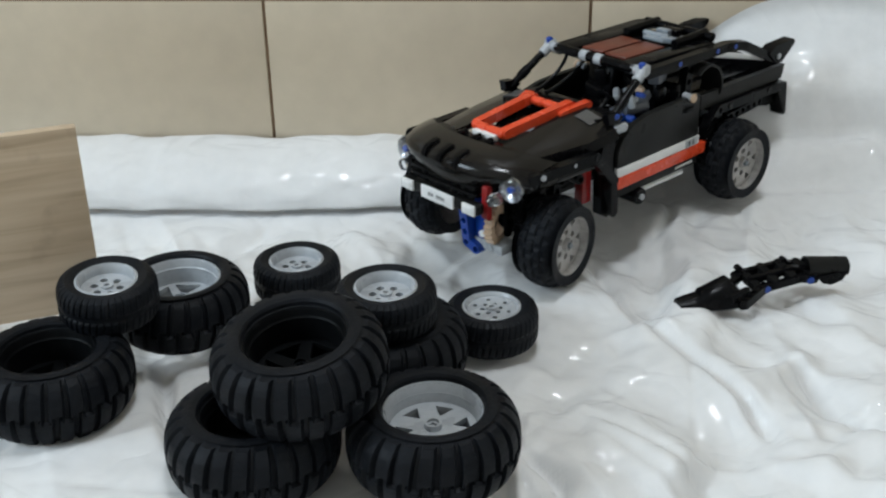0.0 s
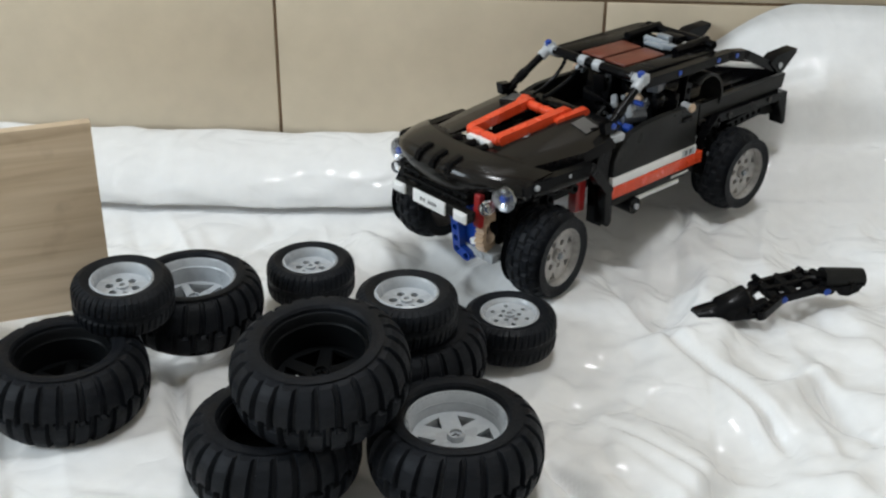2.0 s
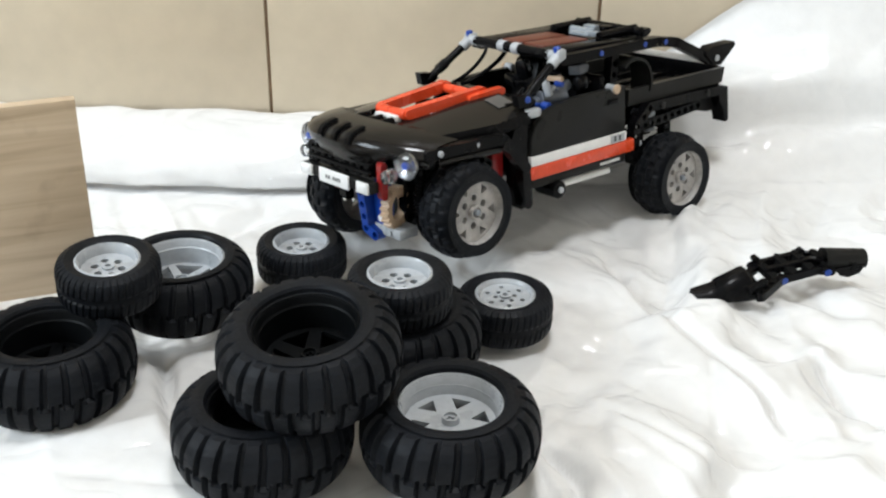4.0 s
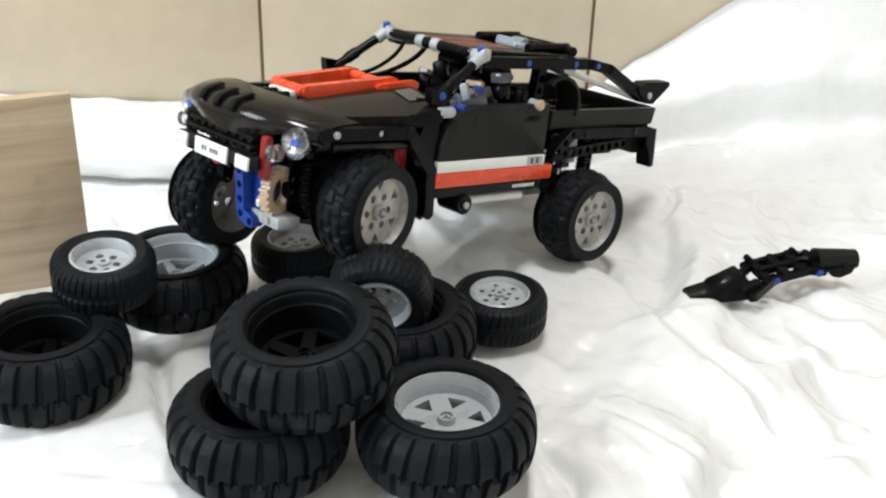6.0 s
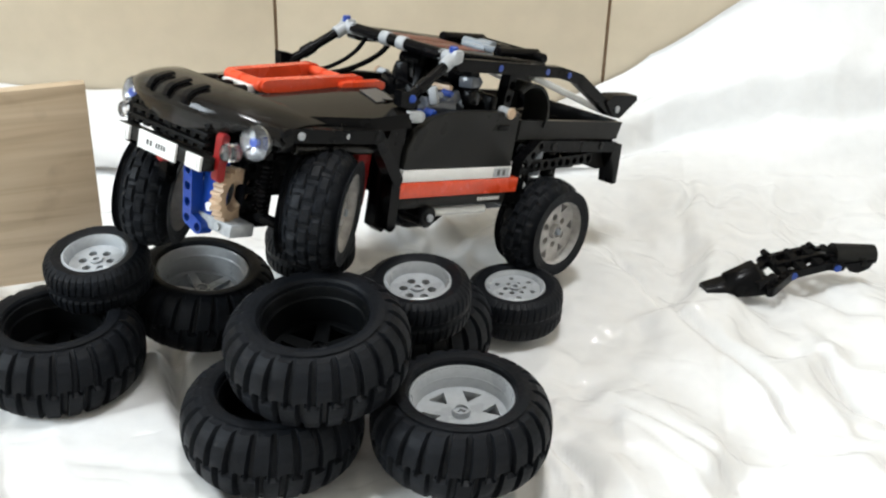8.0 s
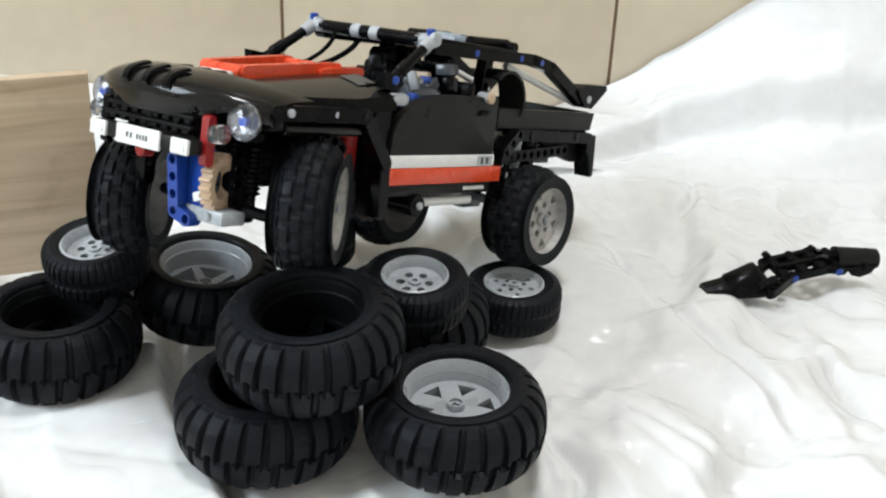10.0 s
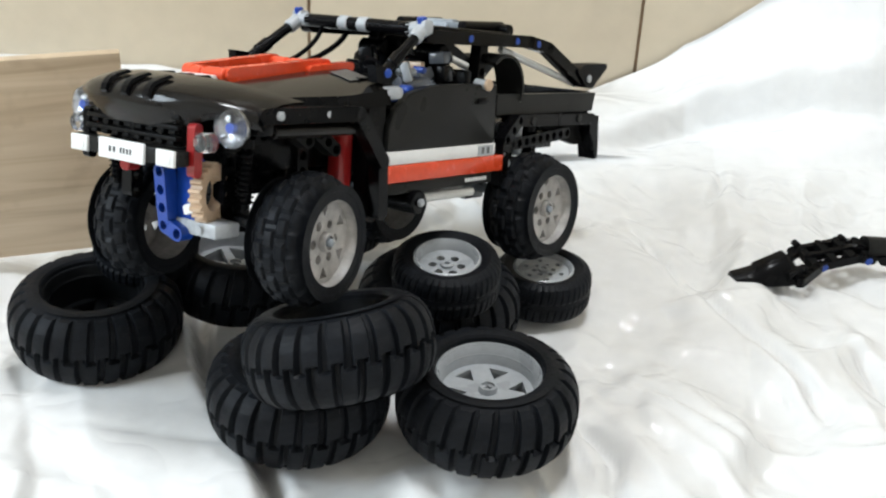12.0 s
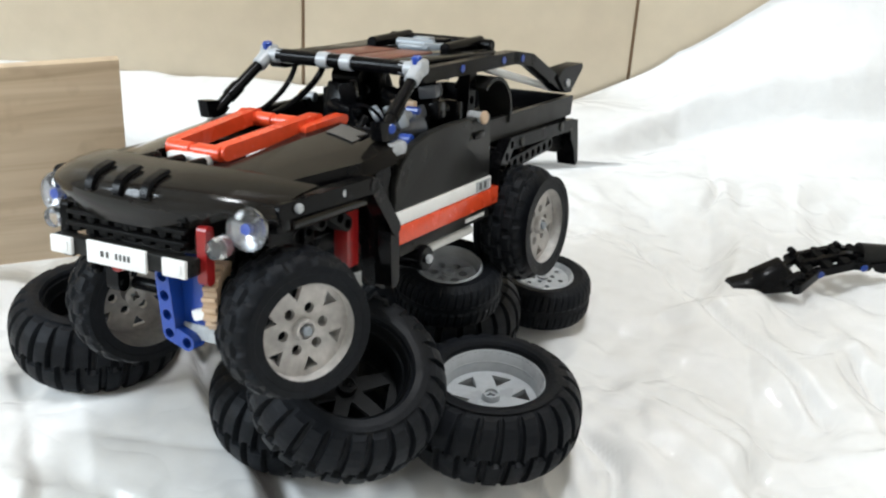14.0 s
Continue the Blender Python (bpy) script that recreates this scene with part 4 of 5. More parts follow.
        prism(b, [(-0.1600, 0.1140), (-0.1680, 0.1190), (-0.1960, 0.1195), (-0.1975, 0.1165), (-0.1800, 0.1030), (-0.1720, 0.1035)], s * 0.0440 - 0.0052, s * 0.0440 + 0.0052)
        fin = part("tail_fin", b, BLACK, truck)
        b = bmesh.new()
        rod(b, (-0.1740, s * 0.0490, 0.1095), (-0.1740, s * 0.0505, 0.1095), 0.0026, 10)
        part("pin", b, LGREY, fin)
        b = bmesh.new()
        rod(b, (-0.0900, s * 0.0340, 0.1270), (-0.1760, s * 0.0380, 0.1050), 0.0024, 12)
        part("tie_rod", b, WHITE, truck, "white rod from roof to bed")
        b = bmesh.new()
        beam(b, (-0.0560, s * 0.0400, 0.0880), (-0.0600, s * 0.0400, 0.1310), (0, 1, 0))
        part("cab_post", b, BLACK, truck)

        def shell(u, v):
            a = radians(150) * v - radians(20)
            return Vector((-0.076 - 0.019 * math.cos(a) * 1.05, s * (0.030 + 0.020 * u), 0.1035 + 0.0215 * math.sin(a)))
        b = bmesh.new()
        patch(b, shell, 4, 14, 0.0020)
        part("cab_corner_panel", b, DARK, truck, "rounded dark panel behind the door")
    b = bmesh.new()
    box(b, (-0.0520, 0, 0.1330), (0.0960, 0.0780, 0.0024), 0.0006, pose(0, 0, 0, 0, -2.0, 0))
    part("roof_panel", b, BLACK, truck)
    for y in (-0.0115, 0.0115):
        b = bmesh.new()
        box(b, (-0.0300, y, 0.1385), (0.0480, 0.0200, 0.0022), 0.0008, pose(0, 0, 0, 0, -2.0, 0))
        part("roof_stripe", b, BROWN, truck, "dull red roof stripe")
    b = bmesh.new()
    box(b, (-0.0680, 0.004, 0.1390), (0.0140, 0.0200, 0.0030), 0.0010)
    rod(b, (-0.0680, -0.010, 0.1405), (-0.0680, 0.014, 0.1405), 0.0027, 14)
    box(b, (-0.0660, 0.016, 0.1398), (0.0050, 0.0140, 0.0040), 0.0008, pose(0, 0, 0, 0, 0, 25))
    box(b, (-0.0800, 0.0, 0.1400), (0.0060, 0.0120, 0.0060), 0.001)
    part("roof_hatch", b, MGREY, truck, "grey roof block")
    b = bmesh.new()
    for y in (-0.024, 0.024):
        rod(b, (-0.062, y, 0.1395), (-0.104, y, 0.1400), 0.0034, 12)
    rod(b, (-0.100, -0.034, 0.1385), (-0.100, 0.034, 0.1385), 0.0036, 12)
    box(b, (-0.0900, 0, 0.1385), (0.0120, 0.0180, 0.0060), 0.0012)
    part("roof_rack", b, BLACK, truck)
    for y, reach, r in ((-0.030, 0.034, 0.0014), (-0.020, 0.046, 0.0017)):
        b = bmesh.new()
        tube(b, [(0.036 - reach * math.sin(a), y, 0.1130 + 0.0230 * (1 - math.cos(a)) ** 0.7 if a > 0 else 0.113) for a in [math.pi / 2 * k / 11 for k in range(12)]], r, 8)
        part("hose", b, BLACK, truck, "thin bent black hose")
    # cabin
    for y in (-0.022, 0.022):
        b = bmesh.new()
        box(b, (-0.014, y, 0.0880), (0.028, 0.026, 0.010), 0.002)
        box(b, (-0.0330, y, 0.1050), (0.009, 0.026, 0.032), 0.003, pose(0, 0, 0, 0, -14, 0))
        rod(b, (-0.0370, y - 0.009, 0.1235), (-0.0370, y + 0.009, 0.1235), 0.0055, 14)
        part("seat", b, BLACK, truck)
    b = bmesh.new()
    box(b, (0.0300, 0, 0.1030), (0.0140, 0.0880, 0.0140), 0.002)
    part("dashboard", b, BLACK, truck)
    b = bmesh.new()
    lathe(b, [(0.0085, -0.001), (0.0100, 0.0), (0.0085, 0.001)], 22, pose(0.0150, 0.0230, 0.1130, 0, -55, 0), closed=True)
    rod(b, (0.0150, 0.0230, 0.1130), (0.0260, 0.0230, 0.1060), 0.0020)
    part("steering_wheel", b, BLACK, truck)
    b = bmesh.new()
    rod(b, (0.0100, 0.0340, 0.1060), (-0.0100, 0.0400, 0.1060), 0.0060, 12)
    box(b, (0.0050, 0.0300, 0.1030), (0.0200, 0.0120, 0.0080), 0.002)
    box(b, (-0.0100, 0.0360, 0.1110), (0.0140, 0.0100, 0.0070), 0.0015, pose(0, 0, 0, 15, 20, 10))
    part("cabin_joint", b, SMOKE, truck, "smoky grey axle joints inside the cab")
    for c, sz, turn, mat in (((-0.0300, 0.0340, 0.1215), (0.0120, 0.0100, 0.0070), 12, SMOKE), ((-0.0180, 0.0200, 0.1190), (0.0080, 0.0160, 0.0060), -20, BLACK),
                             ((0.0080, 0.0400, 0.1140), (0.0060, 0.0050, 0.0110), 30, LGREY), ((-0.0020, 0.0180, 0.1120), (0.0180, 0.0050, 0.0050), 40, LGREY),
                             ((0.0040, 0.0020, 0.1130), (0.0070, 0.0200, 0.0070), -15, BLACK), ((-0.0240, 0.0420, 0.1130), (0.0120, 0.0060, 0.0090), 8, BLACK),
                             ((-0.0130, -0.0060, 0.1180), (0.0090, 0.0090, 0.0140), 20, BLACK), ((-0.0100, 0.0300, 0.1170), (0.0040, 0.0140, 0.0040), 5, TAN)):
        b = bmesh.new()
        box(b, c, sz, 0.0012, pose(0, 0, 0, turn * 0.6, 0, turn))
        rod(b, (c[0] - 0.5 * sz[0], c[1], c[2]), (c[0] - 0.5 * sz[0] - 0.004, c[1], c[2]), 0.0022, 10)
        part("cabin_block", b, mat, truck)
    for x, y, z in ((-0.0060, 0.0380, 0.1150),):
        b = bmesh.new()
        rod(b, (x, y - 0.004, z), (x, y + 0.004, z), 0.0020, 10)
        part("cabin_pin", b, BLUE, truck)
    b = bmesh.new()
    box(b, (0.0200, 0.0340, 0.1010), (0.0160, 0.0100, 0.0070), 0.001)
    rod(b, (0.0180, 0.0450, 0.1050), (0.0180, 0.0520, 0.1050), 0.0030)
    part("cabin_pin", b, BLUE, truck)
    b = bmesh.new()
    box(b, (-0.0450, 0, 0.0950), (0.0060, 0.0880, 0.0400), 0.001)
    box(b, (-0.0050, 0, 0.0790), (0.0800, 0.0920, 0.0060), 0.001)
    for y in (-0.014, 0.014):
        box(b, (-0.0480, y, 0.1230), (0.0080, 0.0140, 0.0160), 0.0015)
    part("cab_back", b, BLACK, truck)
    # bed
    for s in (1, -1):
        b = bmesh.new()
        ya, yb = sorted((s * 0.0445, s * 0.0485))
        prism(b, [(-0.0700, 0.0885), (-0.0700, 0.1010), (-0.1860, 0.1000), (-0.1830, 0.0880)], ya, yb)
        part("bed_side", b, DARK, truck)
        b = bmesh.new()
        beam(b, (-0.0880, s * 0.0490, 0.0850), (-0.1780, s * 0.0490, 0.0830), (0, 1, 0), 0.0074, 0.0074, False)
        arch = part("rear_wing", b, BLACK, truck, "black beam wheel arch")
        for a, c in (((-0.0880, s * 0.0510, 0.0850), (-0.0720, s * 0.0530, 0.0740)), ((-0.0720, s * 0.0530, 0.0740), (-0.0700, s * 0.0530, 0.0480)), ((-0.0790, s * 0.0500, 0.0800), (-0.0780, s * 0.0500, 0.0500))):
            b = bmesh.new()
            beam(b, a, c, (0, 1, 0), 0.0074, 0.0074)
            part("wing_beam", b, BLACK, arch)
        for x in (-0.105, -0.160):
            b = bmesh.new()
            rod(b, (x, s * 0.0526, 0.0842), (x, s * 0.0537, 0.0842), 0.0027, 10)
            part("pin", b, DARK, arch)
        b = bmesh.new()
        ya, yb = sorted((s * 0.0400, s * 0.0525))
        prism(b, [(-0.1740, 0.0850), (-0.1860, 0.0850), (-0.1885, 0.0640), (-0.1890, 0.0565), (-0.1850, 0.0555), (-0.1820, 0.0660), (-0.1765, 0.0740)], ya, yb)
        part("mud_flap", b, BLACK, truck)
        b = bmesh.new()
        ya, yb = sorted((s * 0.0390, s * 0.0440))
        prism(b, [(-0.0900, 0.0880), (-0.1860, 0.0880), (-0.1840, 0.0660), (-0.1720, 0.0650), (-0.1560, 0.0690), (-0.1300, 0.0790), (-0.1000, 0.0800), (-0.0900, 0.0740)], ya, yb)
        part("wheel_well", b, GRILLE, truck)
        b = bmesh.new()
        box(b, (-0.0725, s * 0.0500, 0.0690), (0.0060, 0.0090, 0.0090), 0.001)
        part("tail_block", b, WHITE, truck, "white block behind the door")
        b = bmesh.new()
        box(b, (-0.1020, s * 0.0420, 0.0720), (0.0080, 0.0060, 0.0200), 0.001)
        rod(b, (-0.0850, s * 0.0400, 0.0800), (-0.0850, s * 0.0520, 0.0800), 0.0034)
        part("spring_mount", b, MGREY, truck)
        b = bmesh.new()
        rod(b, (-0.0760, s * 0.0520, 0.0600), (-0.0760, s * 0.0560, 0.0600), 0.0024)
        part("pin", b, LGREY, truck)
    b = bmesh.new()
    box(b, (-0.1270, 0, 0.0880), (0.1120, 0.0880, 0.0040), 0.001)
    box(b, (-0.1840, 0, 0.0920), (0.0040, 0.0890, 0.0170), 0.001)
    box(b, (-0.1760, 0, 0.0740), (0.0100, 0.0600, 0.0120), 0.001)
    for y in (-0.02, 0.0, 0.02):
        box(b, (-0.1270, y, 0.0910), (0.1000, 0.0060, 0.0030), 0.0006)
    part("bed", b, BLACK, truck)


body_parts()
WHEELS = {}
for key, sx, s in (("fl", 0.111, 1), ("fr", 0.111, -1), ("rl", -0.1035, 1), ("rr", -0.1035, -1)):
    w = wheel("wheel", "black lugged tyre on a dusty grey rim", CAR, RIM_CAR, "")
    del w["category"]
    w.parent = truck
    w.matrix_basis = pose(sx, s * 0.0600, 0.0412, -90 * s, 0, 0)
    b = bmesh.new()
    rod(b, (0, 0, 0.004), (0, 0, 0.0150), 0.0022, 10)
    part("axle_end", b, MGREY, w)
    WHEELS[key] = w


# ---- the loose toy part on the sheet ----
def loose_part():
    ob = empty("toy_bumper", "loose black toy bumper of curved panels and beams", "toy part")
    ob.matrix_world = pose(0.289, 1.096, -0.001, 0, 0, 21)
    # pointed fairing: x, front edge, ridge
    b = bmesh.new()
    secs = []
    for x, front, ridge, top in ((0.000, -0.013, 0.004, 0.0075), (0.008, -0.017, 0.004, 0.0092), (0.0155, -0.020, 0.004, 0.0105), (0.0165, -0.020, 0.004, 0.0130),
                                 (0.026, -0.022, 0.004, 0.0165), (0.036, -0.024, 0.005, 0.0200), (0.038, -0.024, 0.005, 0.0200), (0.045, -0.024, 0.005, 0.0130)):
        arc = []
        for k in range(7):
            a = radians(90) * k / 6
            arc.append((x, ridge + (front - ridge) * math.cos(a) ** 0.8, 0.0015 + (top - 0.0015) * math.sin(a) ** 1.25))
        back = [(x, ridge + 0.0016, top - 0.0006), (x, ridge + 0.0040, 0.0005), (x, front + 0.001, 0.0003)]
        secs.append(arc + back)
    loft(b, secs)
    part("curved_panel", b, BLACK, ob, smooth=50)
    b = bmesh.new()
    m, length = along((0.033, -0.021, 0.0080), (0.050, -0.012, 0.0085))
    lathe(b, [(0.0030, 0), (0.0048, 0), (0.0048, length), (0.0030, length)], 18, m, closed=True)
    part("socket", b, BLACK, ob)
    b = bmesh.new()
    beam(b, (0.044, -0.025, 0.0040), (0.066, -0.006, 0.0070), (0, 0, 1), 0.0074, 0.0074)
    part("link_beam", b, BLACK, ob)
    b = bmesh.new()
    beam(b, (0.042, 0.002, 0.0120), (0.054, 0.012, 0.0145), (0, 0, 1), 0.0060, 0.0060, False)
    part("link_beam", b, BLACK, ob)
    # arched ladder of beams between the two ends
    for y, z, x0, x1 in ((-0.007, 0.0085, 0.064, 0.106), (0.003, 0.0135, 0.058, 0.103), (0.014, 0.0155, 0.050, 0.099)):
        b = bmesh.new()
        mid = (x0 + x1) / 2 + 0.010
        beam(b, (x0, y, z - 0.0015), (mid, y, z + 0.0020), (0, 1, 0), 0.0060, 0.0064, False)
        beam(b, (mid, y, z + 0.0020), (x1, y, z - 0.0010), (0, 1, 0), 0.0060, 0.0064, False)
        part("beam", b, BLACK, ob)
    for x, dz in ((0.0575, -0.001), (0.072, 0.001), (0.086, 0.002), (0.101, 0.0)):
        b = bmesh.new()
        beam(b, (x + 0.004, -0.006, 0.0085 + dz), (x - 0.003, 0.014, 0.0165 + dz), (0, 0, 1), 0.0052, 0.0066, False)
        part("cross_beam", b, GRILLE, ob)
    for x, y, z in ((0.052, 0.0150, 0.0200), (0.088, 0.0150, 0.0205)):
        b = bmesh.new()
        rod(b, (x, y - 0.004, z), (x, y + 0.004, z), 0.0026, 10)
        part("cross_pin", b, BLACK, ob)
    for x, z in ((0.0675, 0.0065), (0.1025, 0.0075)):
        b = bmesh.new()
        rod(b, (x, -0.0112, z), (x, -0.0070, z), 0.0030, 12)
        part("pin", b, BLUE, ob)
    # half-round end panel, open towards the beams
    def hood_end(u, v):
        a = radians(-35 + 250 * v)
        r = 0.0098 - 0.0012 * u
        return Vector((0.1035 + 0.0320 * u, 0.006 - 0.004 * u + 1.15 * r * math.cos(a), 0.0135 - 0.0035 * u + r * math.sin(a)))
    b = bmesh.new()
    patch(b, hood_end, 8, 16, 0.0015)
    end = part("curved_panel", b, DARK, ob)
    b = bmesh.new()
    prism(b, [(0.108, 0.0095), (0.134, 0.0090), (0.130, 0.0020), (0.121, -0.0005), (0.114, 0.0020)], -0.0085, -0.0050)
    part("bracket", b, BLACK, ob)
    b = bmesh.new()
    rod(b, (0.1245, -0.0100, 0.0075), (0.1245, -0.0080, 0.0075), 0.0028, 12)
    part("pin", b, GRILLE, end)
    for piece in list(ob.children) + list(end.children):
        piece.data.transform(Matrix.Diagonal((1.0, 0.64, 0.90, 1.0)))


loose_part()


def rest_pose(x, y, z, yaw, pitch, roll):
    """The truck's pose from its heading, nose-up pitch and lean, in degrees."""
    return pose(x, y, z) @ pose(0, 0, 0, 0, 0, yaw) @ pose(0, 0, 0, 0, -pitch, 0) @ pose(0, 0, 0, roll, 0, 0)


# seconds, place, heading, pitch, lean
TRUCK = [
    (0, 0.2372, 1.2480, -0.0063, -133.6, 0.3, 0.3),
    (0.5, 0.2154, 1.2258, -0.0063, -133.8, 0.4, 0.8),
    (1, 0.2139, 1.2289, -0.0063, -133.9, 0.3, 0.4),
    (1.5, 0.2196, 1.2401, -0.0063, -134.2, -0.4, -1.1),
    (2, 0.2211, 1.2443, -0.0063, -134.6, -0.0, -0.5),
    (2.5, 0.2206, 1.2437, -0.0063, -134.5, 0.2, -0.4),
    (3, 0.1981, 1.2203, -0.0039, -135.5, 2.5, 2.2),
    (3.5, 0.1789, 1.2141, -0.0082, -136.7, 2.6, 5.5),
    (5.8, 0.1286, 1.1514, 0.0133, -136.7, 9.7, 6.6),
    (6, 0.1003, 1.1133, 0.0238, -136.1, 12.6, 5.4),
    (6.5, 0.1081, 1.1293, 0.0165, -137.3, 11.1, 7.2),
    (7, 0.1064, 1.1277, 0.0183, -137.0, 11.2, 6.3),
    (7.5, 0.1142, 1.1458, 0.0086, -139.5, 8.7, 8.6),
    (8, 0.0637, 1.0537, 0.0397, -131.4, 16.2, 2.7),
    (8.2, 0.0637, 1.0537, 0.0397, -131.4, 16.2, 2.7),
    (10.3, 0.0548, 1.0119, 0.0528, -126.0, 16.7, 8.0),
    (10.5, 0.0400, 0.9732, 0.0589, -125.5, 14.6, 5.4),
    (11, 0.0456, 0.9858, 0.0553, -125.1, 15.1, 10.2),
    (11.5, 0.0452, 0.9906, 0.0528, -125.0, 14.9, 10.2),
    (12, 0.0450, 0.9962, 0.0507, -124.9, 14.7, 10.1),
    (12.5, 0.0410, 0.9850, 0.0530, -125.3, 14.0, 7.1),
    (13, 0.0484, 0.9403, 0.0559, -119.0, 9.9, 9.3),
    (13.5, 0.0491, 0.9421, 0.0543, -118.9, 9.7, 9.8),
    (14, 0.0491, 0.9374, 0.0559, -117.0, 9.9, 7.8),
]
# seconds, roll of the wheels and steering in degrees, then each wheel's x and z on the truck: front left, front right, rear left, rear right
AXLES = [
    (0.00, 0, 10, 0.1121, 0.0412, 0.1110, 0.0412, -0.1029, 0.0412, -0.1029, 0.0412),
    (0.50, 43, 8, 0.1099, 0.0412, 0.1110, 0.0412, -0.1029, 0.0412, -0.1029, 0.0412),
    (1.00, 42, 8, 0.1088, 0.0412, 0.1110, 0.0412, -0.1049, 0.0412, -0.1049, 0.0412),
    (1.50, 25, 8, 0.1127, 0.0412, 0.1110, 0.0412, -0.1048, 0.0412, -0.1048, 0.0412),
    (2.00, 20, 8, 0.1132, 0.0412, 0.1110, 0.0412, -0.1047, 0.0412, -0.1047, 0.0412),
    (2.50, 20, 8, 0.1116, 0.0412, 0.1110, 0.0412, -0.1042, 0.0412, -0.1042, 0.0412),
    (3.00, 66, 5, 0.1186, 0.0500, 0.1110, 0.0359, -0.1051, 0.0377, -0.1051, 0.0457),
    (3.50, 90, 2, 0.1108, 0.0532, 0.1110, 0.0436, -0.1080, 0.0305, -0.1080, 0.0500),
    (4.65, 147, 1, 0.1062, 0.0522, 0.1154, 0.0360, -0.1030, 0.0293, -0.1030, 0.0480),
    (5.80, 204, 18, 0.1016, 0.0511, 0.1197, 0.0284, -0.0980, 0.0281, -0.0980, 0.0461),
    (6.00, 271, 10, 0.0993, 0.0503, 0.1200, 0.0280, -0.1010, 0.0275, -0.1010, 0.0410),
    (6.50, 246, 20, 0.1005, 0.0495, 0.1220, 0.0280, -0.1032, 0.0296, -0.1032, 0.0469),
    (7.00, 250, 20, 0.1008, 0.0494, 0.1210, 0.0270, -0.1037, 0.0307, -0.1037, 0.0445),
    (7.50, 223, 26, 0.1000, 0.0510, 0.1210, 0.0280, -0.1033, 0.0268, -0.1033, 0.0500),
    (7.67, 273, 21, 0.1012, 0.0527, 0.1207, 0.0290, -0.1023, 0.0285, -0.1023, 0.0426),
    (7.83, 322, 27, 0.1025, 0.0543, 0.1203, 0.0300, -0.1014, 0.0303, -0.1014, 0.0351),
    (8.00, 371, 34, 0.1037, 0.0560, 0.1200, 0.0310, -0.1004, 0.0320, -0.1004, 0.0277),
    (8.20, 371, 34, 0.1037, 0.0560, 0.1200, 0.0310, -0.1004, 0.0320, -0.1004, 0.0277),
    (10.30, 428, 32, 0.1041, 0.0487, 0.1200, 0.0330, -0.1020, 0.0336, -0.1020, 0.0220),
    (10.50, 484, 2, 0.1055, 0.0482, 0.1100, 0.0300, -0.0990, 0.0357, -0.0990, 0.0220),
    (11.00, 465, 10, 0.1032, 0.0354, 0.1030, 0.0270, -0.0997, 0.0333, -0.0997, 0.0220),
    (11.50, 459, 10, 0.1032, 0.0353, 0.1030, 0.0270, -0.1003, 0.0330, -0.1003, 0.0220),
    (12.00, 452, 10, 0.1034, 0.0347, 0.1030, 0.0270, -0.0987, 0.0323, -0.0987, 0.0220),
    (12.50, 468, 10, 0.1056, 0.0421, 0.1040, 0.0250, -0.0969, 0.0342, -0.0969, 0.0220),
    (13.00, 518, 0, 0.1113, 0.0508, 0.1020, 0.0253, -0.0940, 0.0363, -0.0940, 0.0220),
    (13.50, 515, -6, 0.1102, 0.0499, 0.1000, 0.0257, -0.0940, 0.0365, -0.0940, 0.0220),
    (14.00, 521, -26, 0.1290, 0.0455, 0.0980, 0.0260, -0.0940, 0.0392, -0.0940, 0.0220),
]


def wheel_pose(x, y, z, s, steer, spin):
    return pose(x, y, z, 0, 0, steer) @ pose(0, 0, 0, -90 * s, 0, 0) @ pose(0, 0, 0, 0, 0, spin * s)


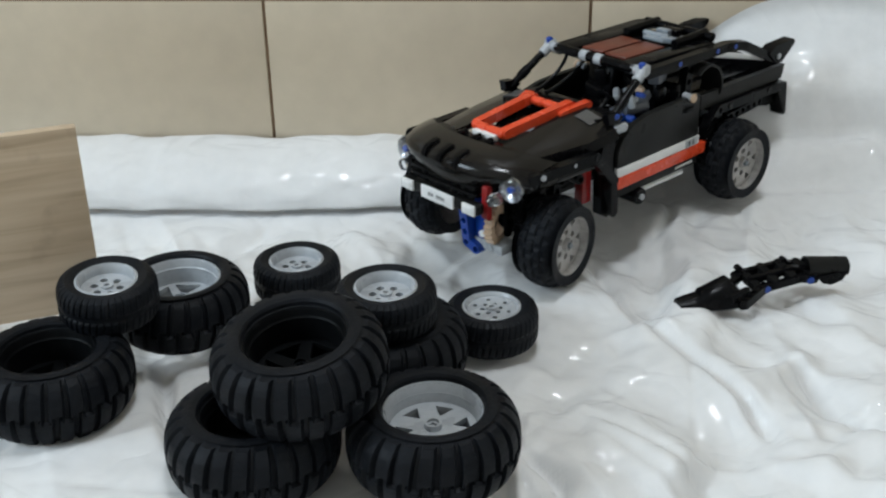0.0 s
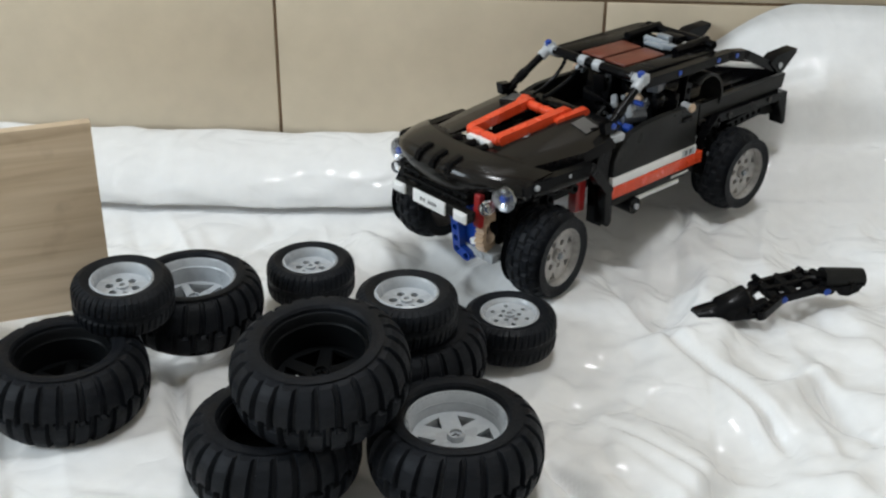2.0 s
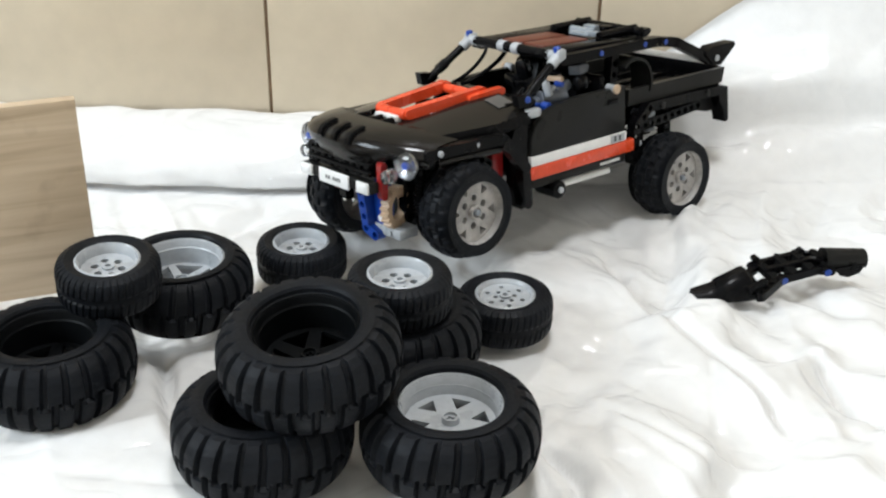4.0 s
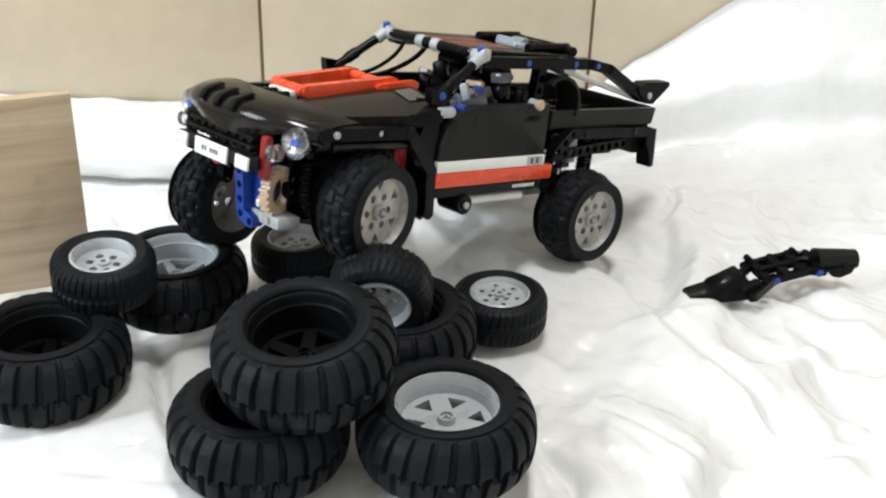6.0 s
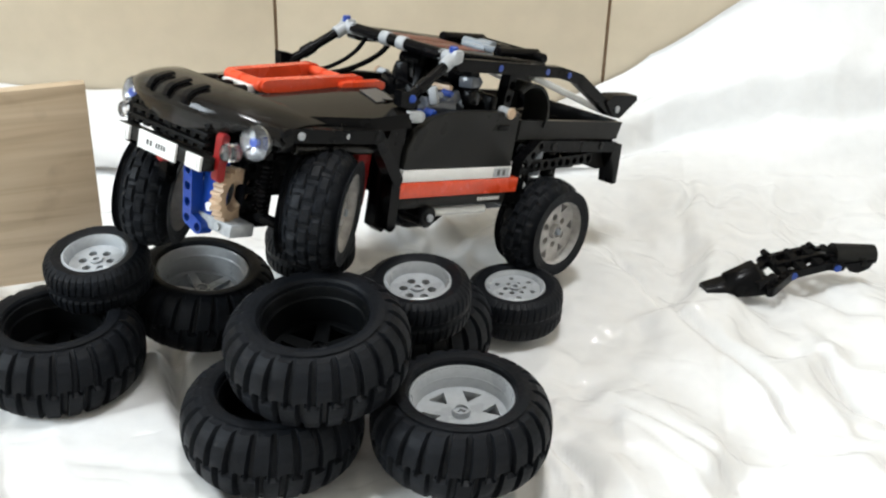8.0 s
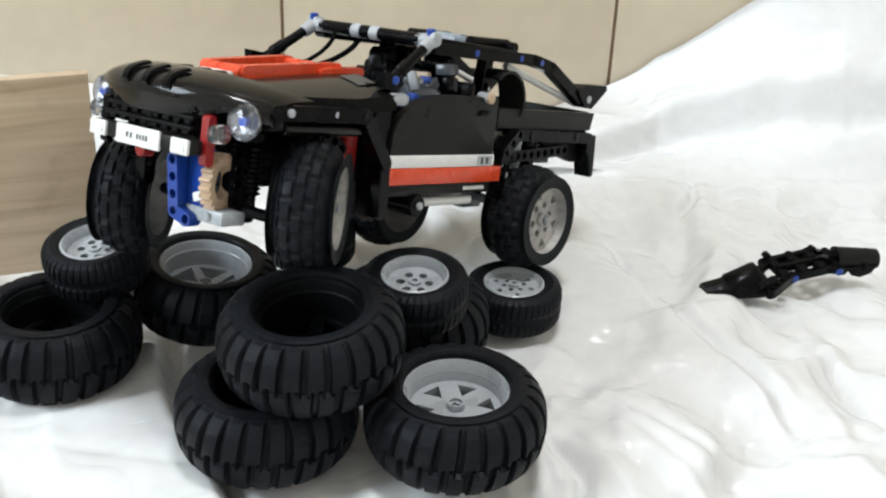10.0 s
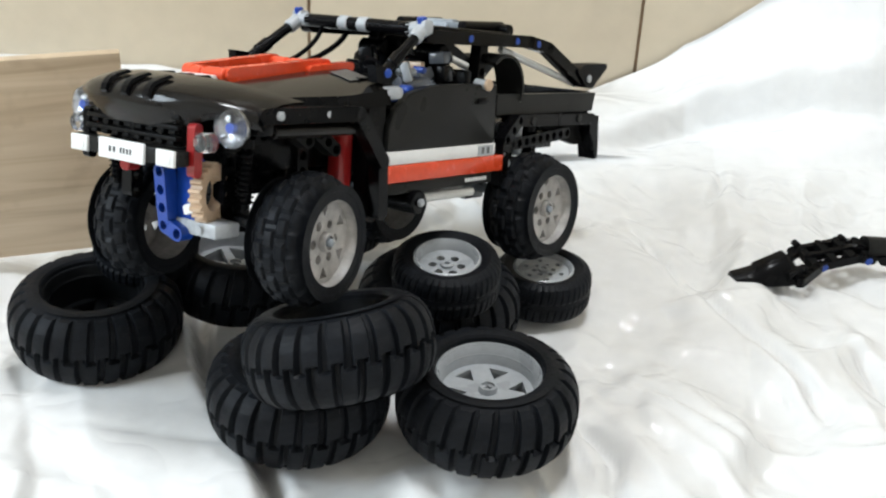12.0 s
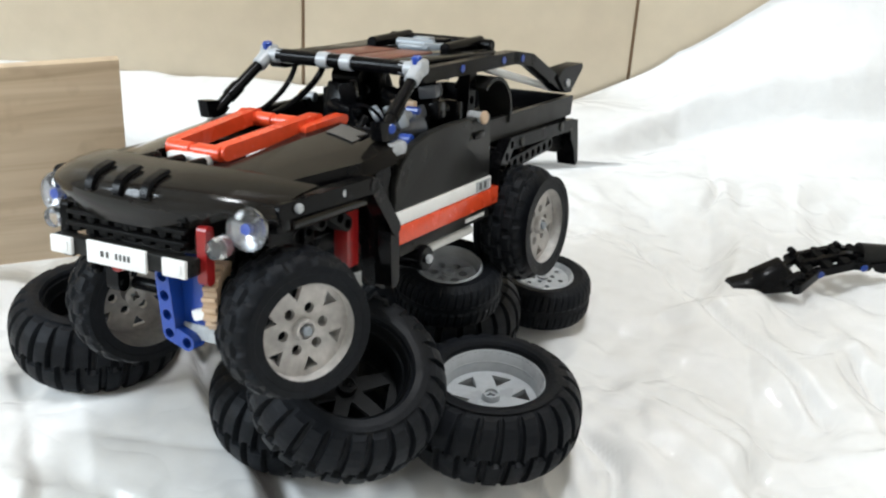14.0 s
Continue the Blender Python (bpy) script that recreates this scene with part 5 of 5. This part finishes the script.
def motions():
    walk(truck, [(t, rest_pose(*q)) for t, *q in TRUCK])
    for n, (key, s, front) in enumerate((("fl", 1, 1), ("fr", -1, 1), ("rl", 1, 0), ("rr", -1, 0))):
        walk(WHEELS[key], [(r[0], wheel_pose(r[3 + 2 * n], s * 0.0600, r[4 + 2 * n], s, r[2] * front, r[1])) for r in AXLES])
    flat_h = pose(0.059, 0.910, 0.067, 7, -4, 0)
    back_h = pose(0.0555, 0.883, 0.0648, -20, -14, 0)
    tip_h = pose(0.059, 0.867, 0.0585, 24, 11, 0)
    walk(tyre_h, [(0, flat_h), (10.3, pose(0.055, 0.905, 0.067, 2, -3, 0)), (10.5, back_h), (12.5, back_h), (12.8, tip_h), (13.6, tip_h), (14, pose(0.060, 0.864, 0.0600, 25, 12, 2))])
    lie_a, lie_a2 = pose(-0.078, 1.000, 0.0570, 3, 2, 0), pose(-0.088, 0.993, 0.0560, 6, -3, 0)
    walk(tyre_a, [(0, lie_a), (7.6, lie_a), (8.0, lie_a2), (10.3, lie_a2), (10.6, pose(-0.080, 1.000, 0.050, 8, 2, 0)), (14, pose(-0.080, 1.000, 0.050, 8, 2, 0))])
    lie_b = pose(-0.050, 1.055, 0.0218, 0, 0, 30)
    walk(tyre_b, [(0, lie_b), (7.6, lie_b), (8.0, pose(-0.036, 1.026, 0.0225, 3, 5, 30)), (10.3, pose(-0.032, 1.023, 0.0225, 3, 5, 30)), (14, pose(-0.032, 1.023, 0.0225, 3, 5, 30))])
    flat_c = pose(0.098, 0.992, 0.0590, 0, 0, 0)
    rest_c = pose(0.103, 0.977, 0.0570, 4, 0, 0)
    up_c = pose(0.089, 0.992, 0.054, 126, 0, 0)
    walk(tyre_c, [(0, flat_c), (3.7, flat_c), (5.3, flat_c), (5.7, pose(0.092, 0.998, 0.060, 30, 4, 0)), (6.0, pose(0.089, 0.992, 0.056, 105, 4, 0)), (6.2, up_c), (7.0, up_c),
                  (7.4, pose(0.090, 0.992, 0.058, 104, 0, 0)), (7.6, pose(0.090, 0.992, 0.058, 100, 0, 0)), (7.75, pose(0.090, 0.992, 0.056, 112, 6, 0)), (7.9, pose(0.094, 0.998, 0.060, 40, 20, 0)),
                  (8.0, rest_c), (14, rest_c)])
    lie_d = pose(0.020, 1.110, 0.0142, 0, 0, 0)
    lie_g, lie_g2 = pose(-0.104, 0.957, 0.0230, 0, 0, 10), pose(-0.098, 0.956, 0.0230, 0, 0, 10)
    walk(tyre_g, [(0, lie_g), (10.3, lie_g), (10.7, lie_g2), (14, lie_g2)])
    walk(tyre_d, [(0, lie_d), (14, lie_d)])


motions()
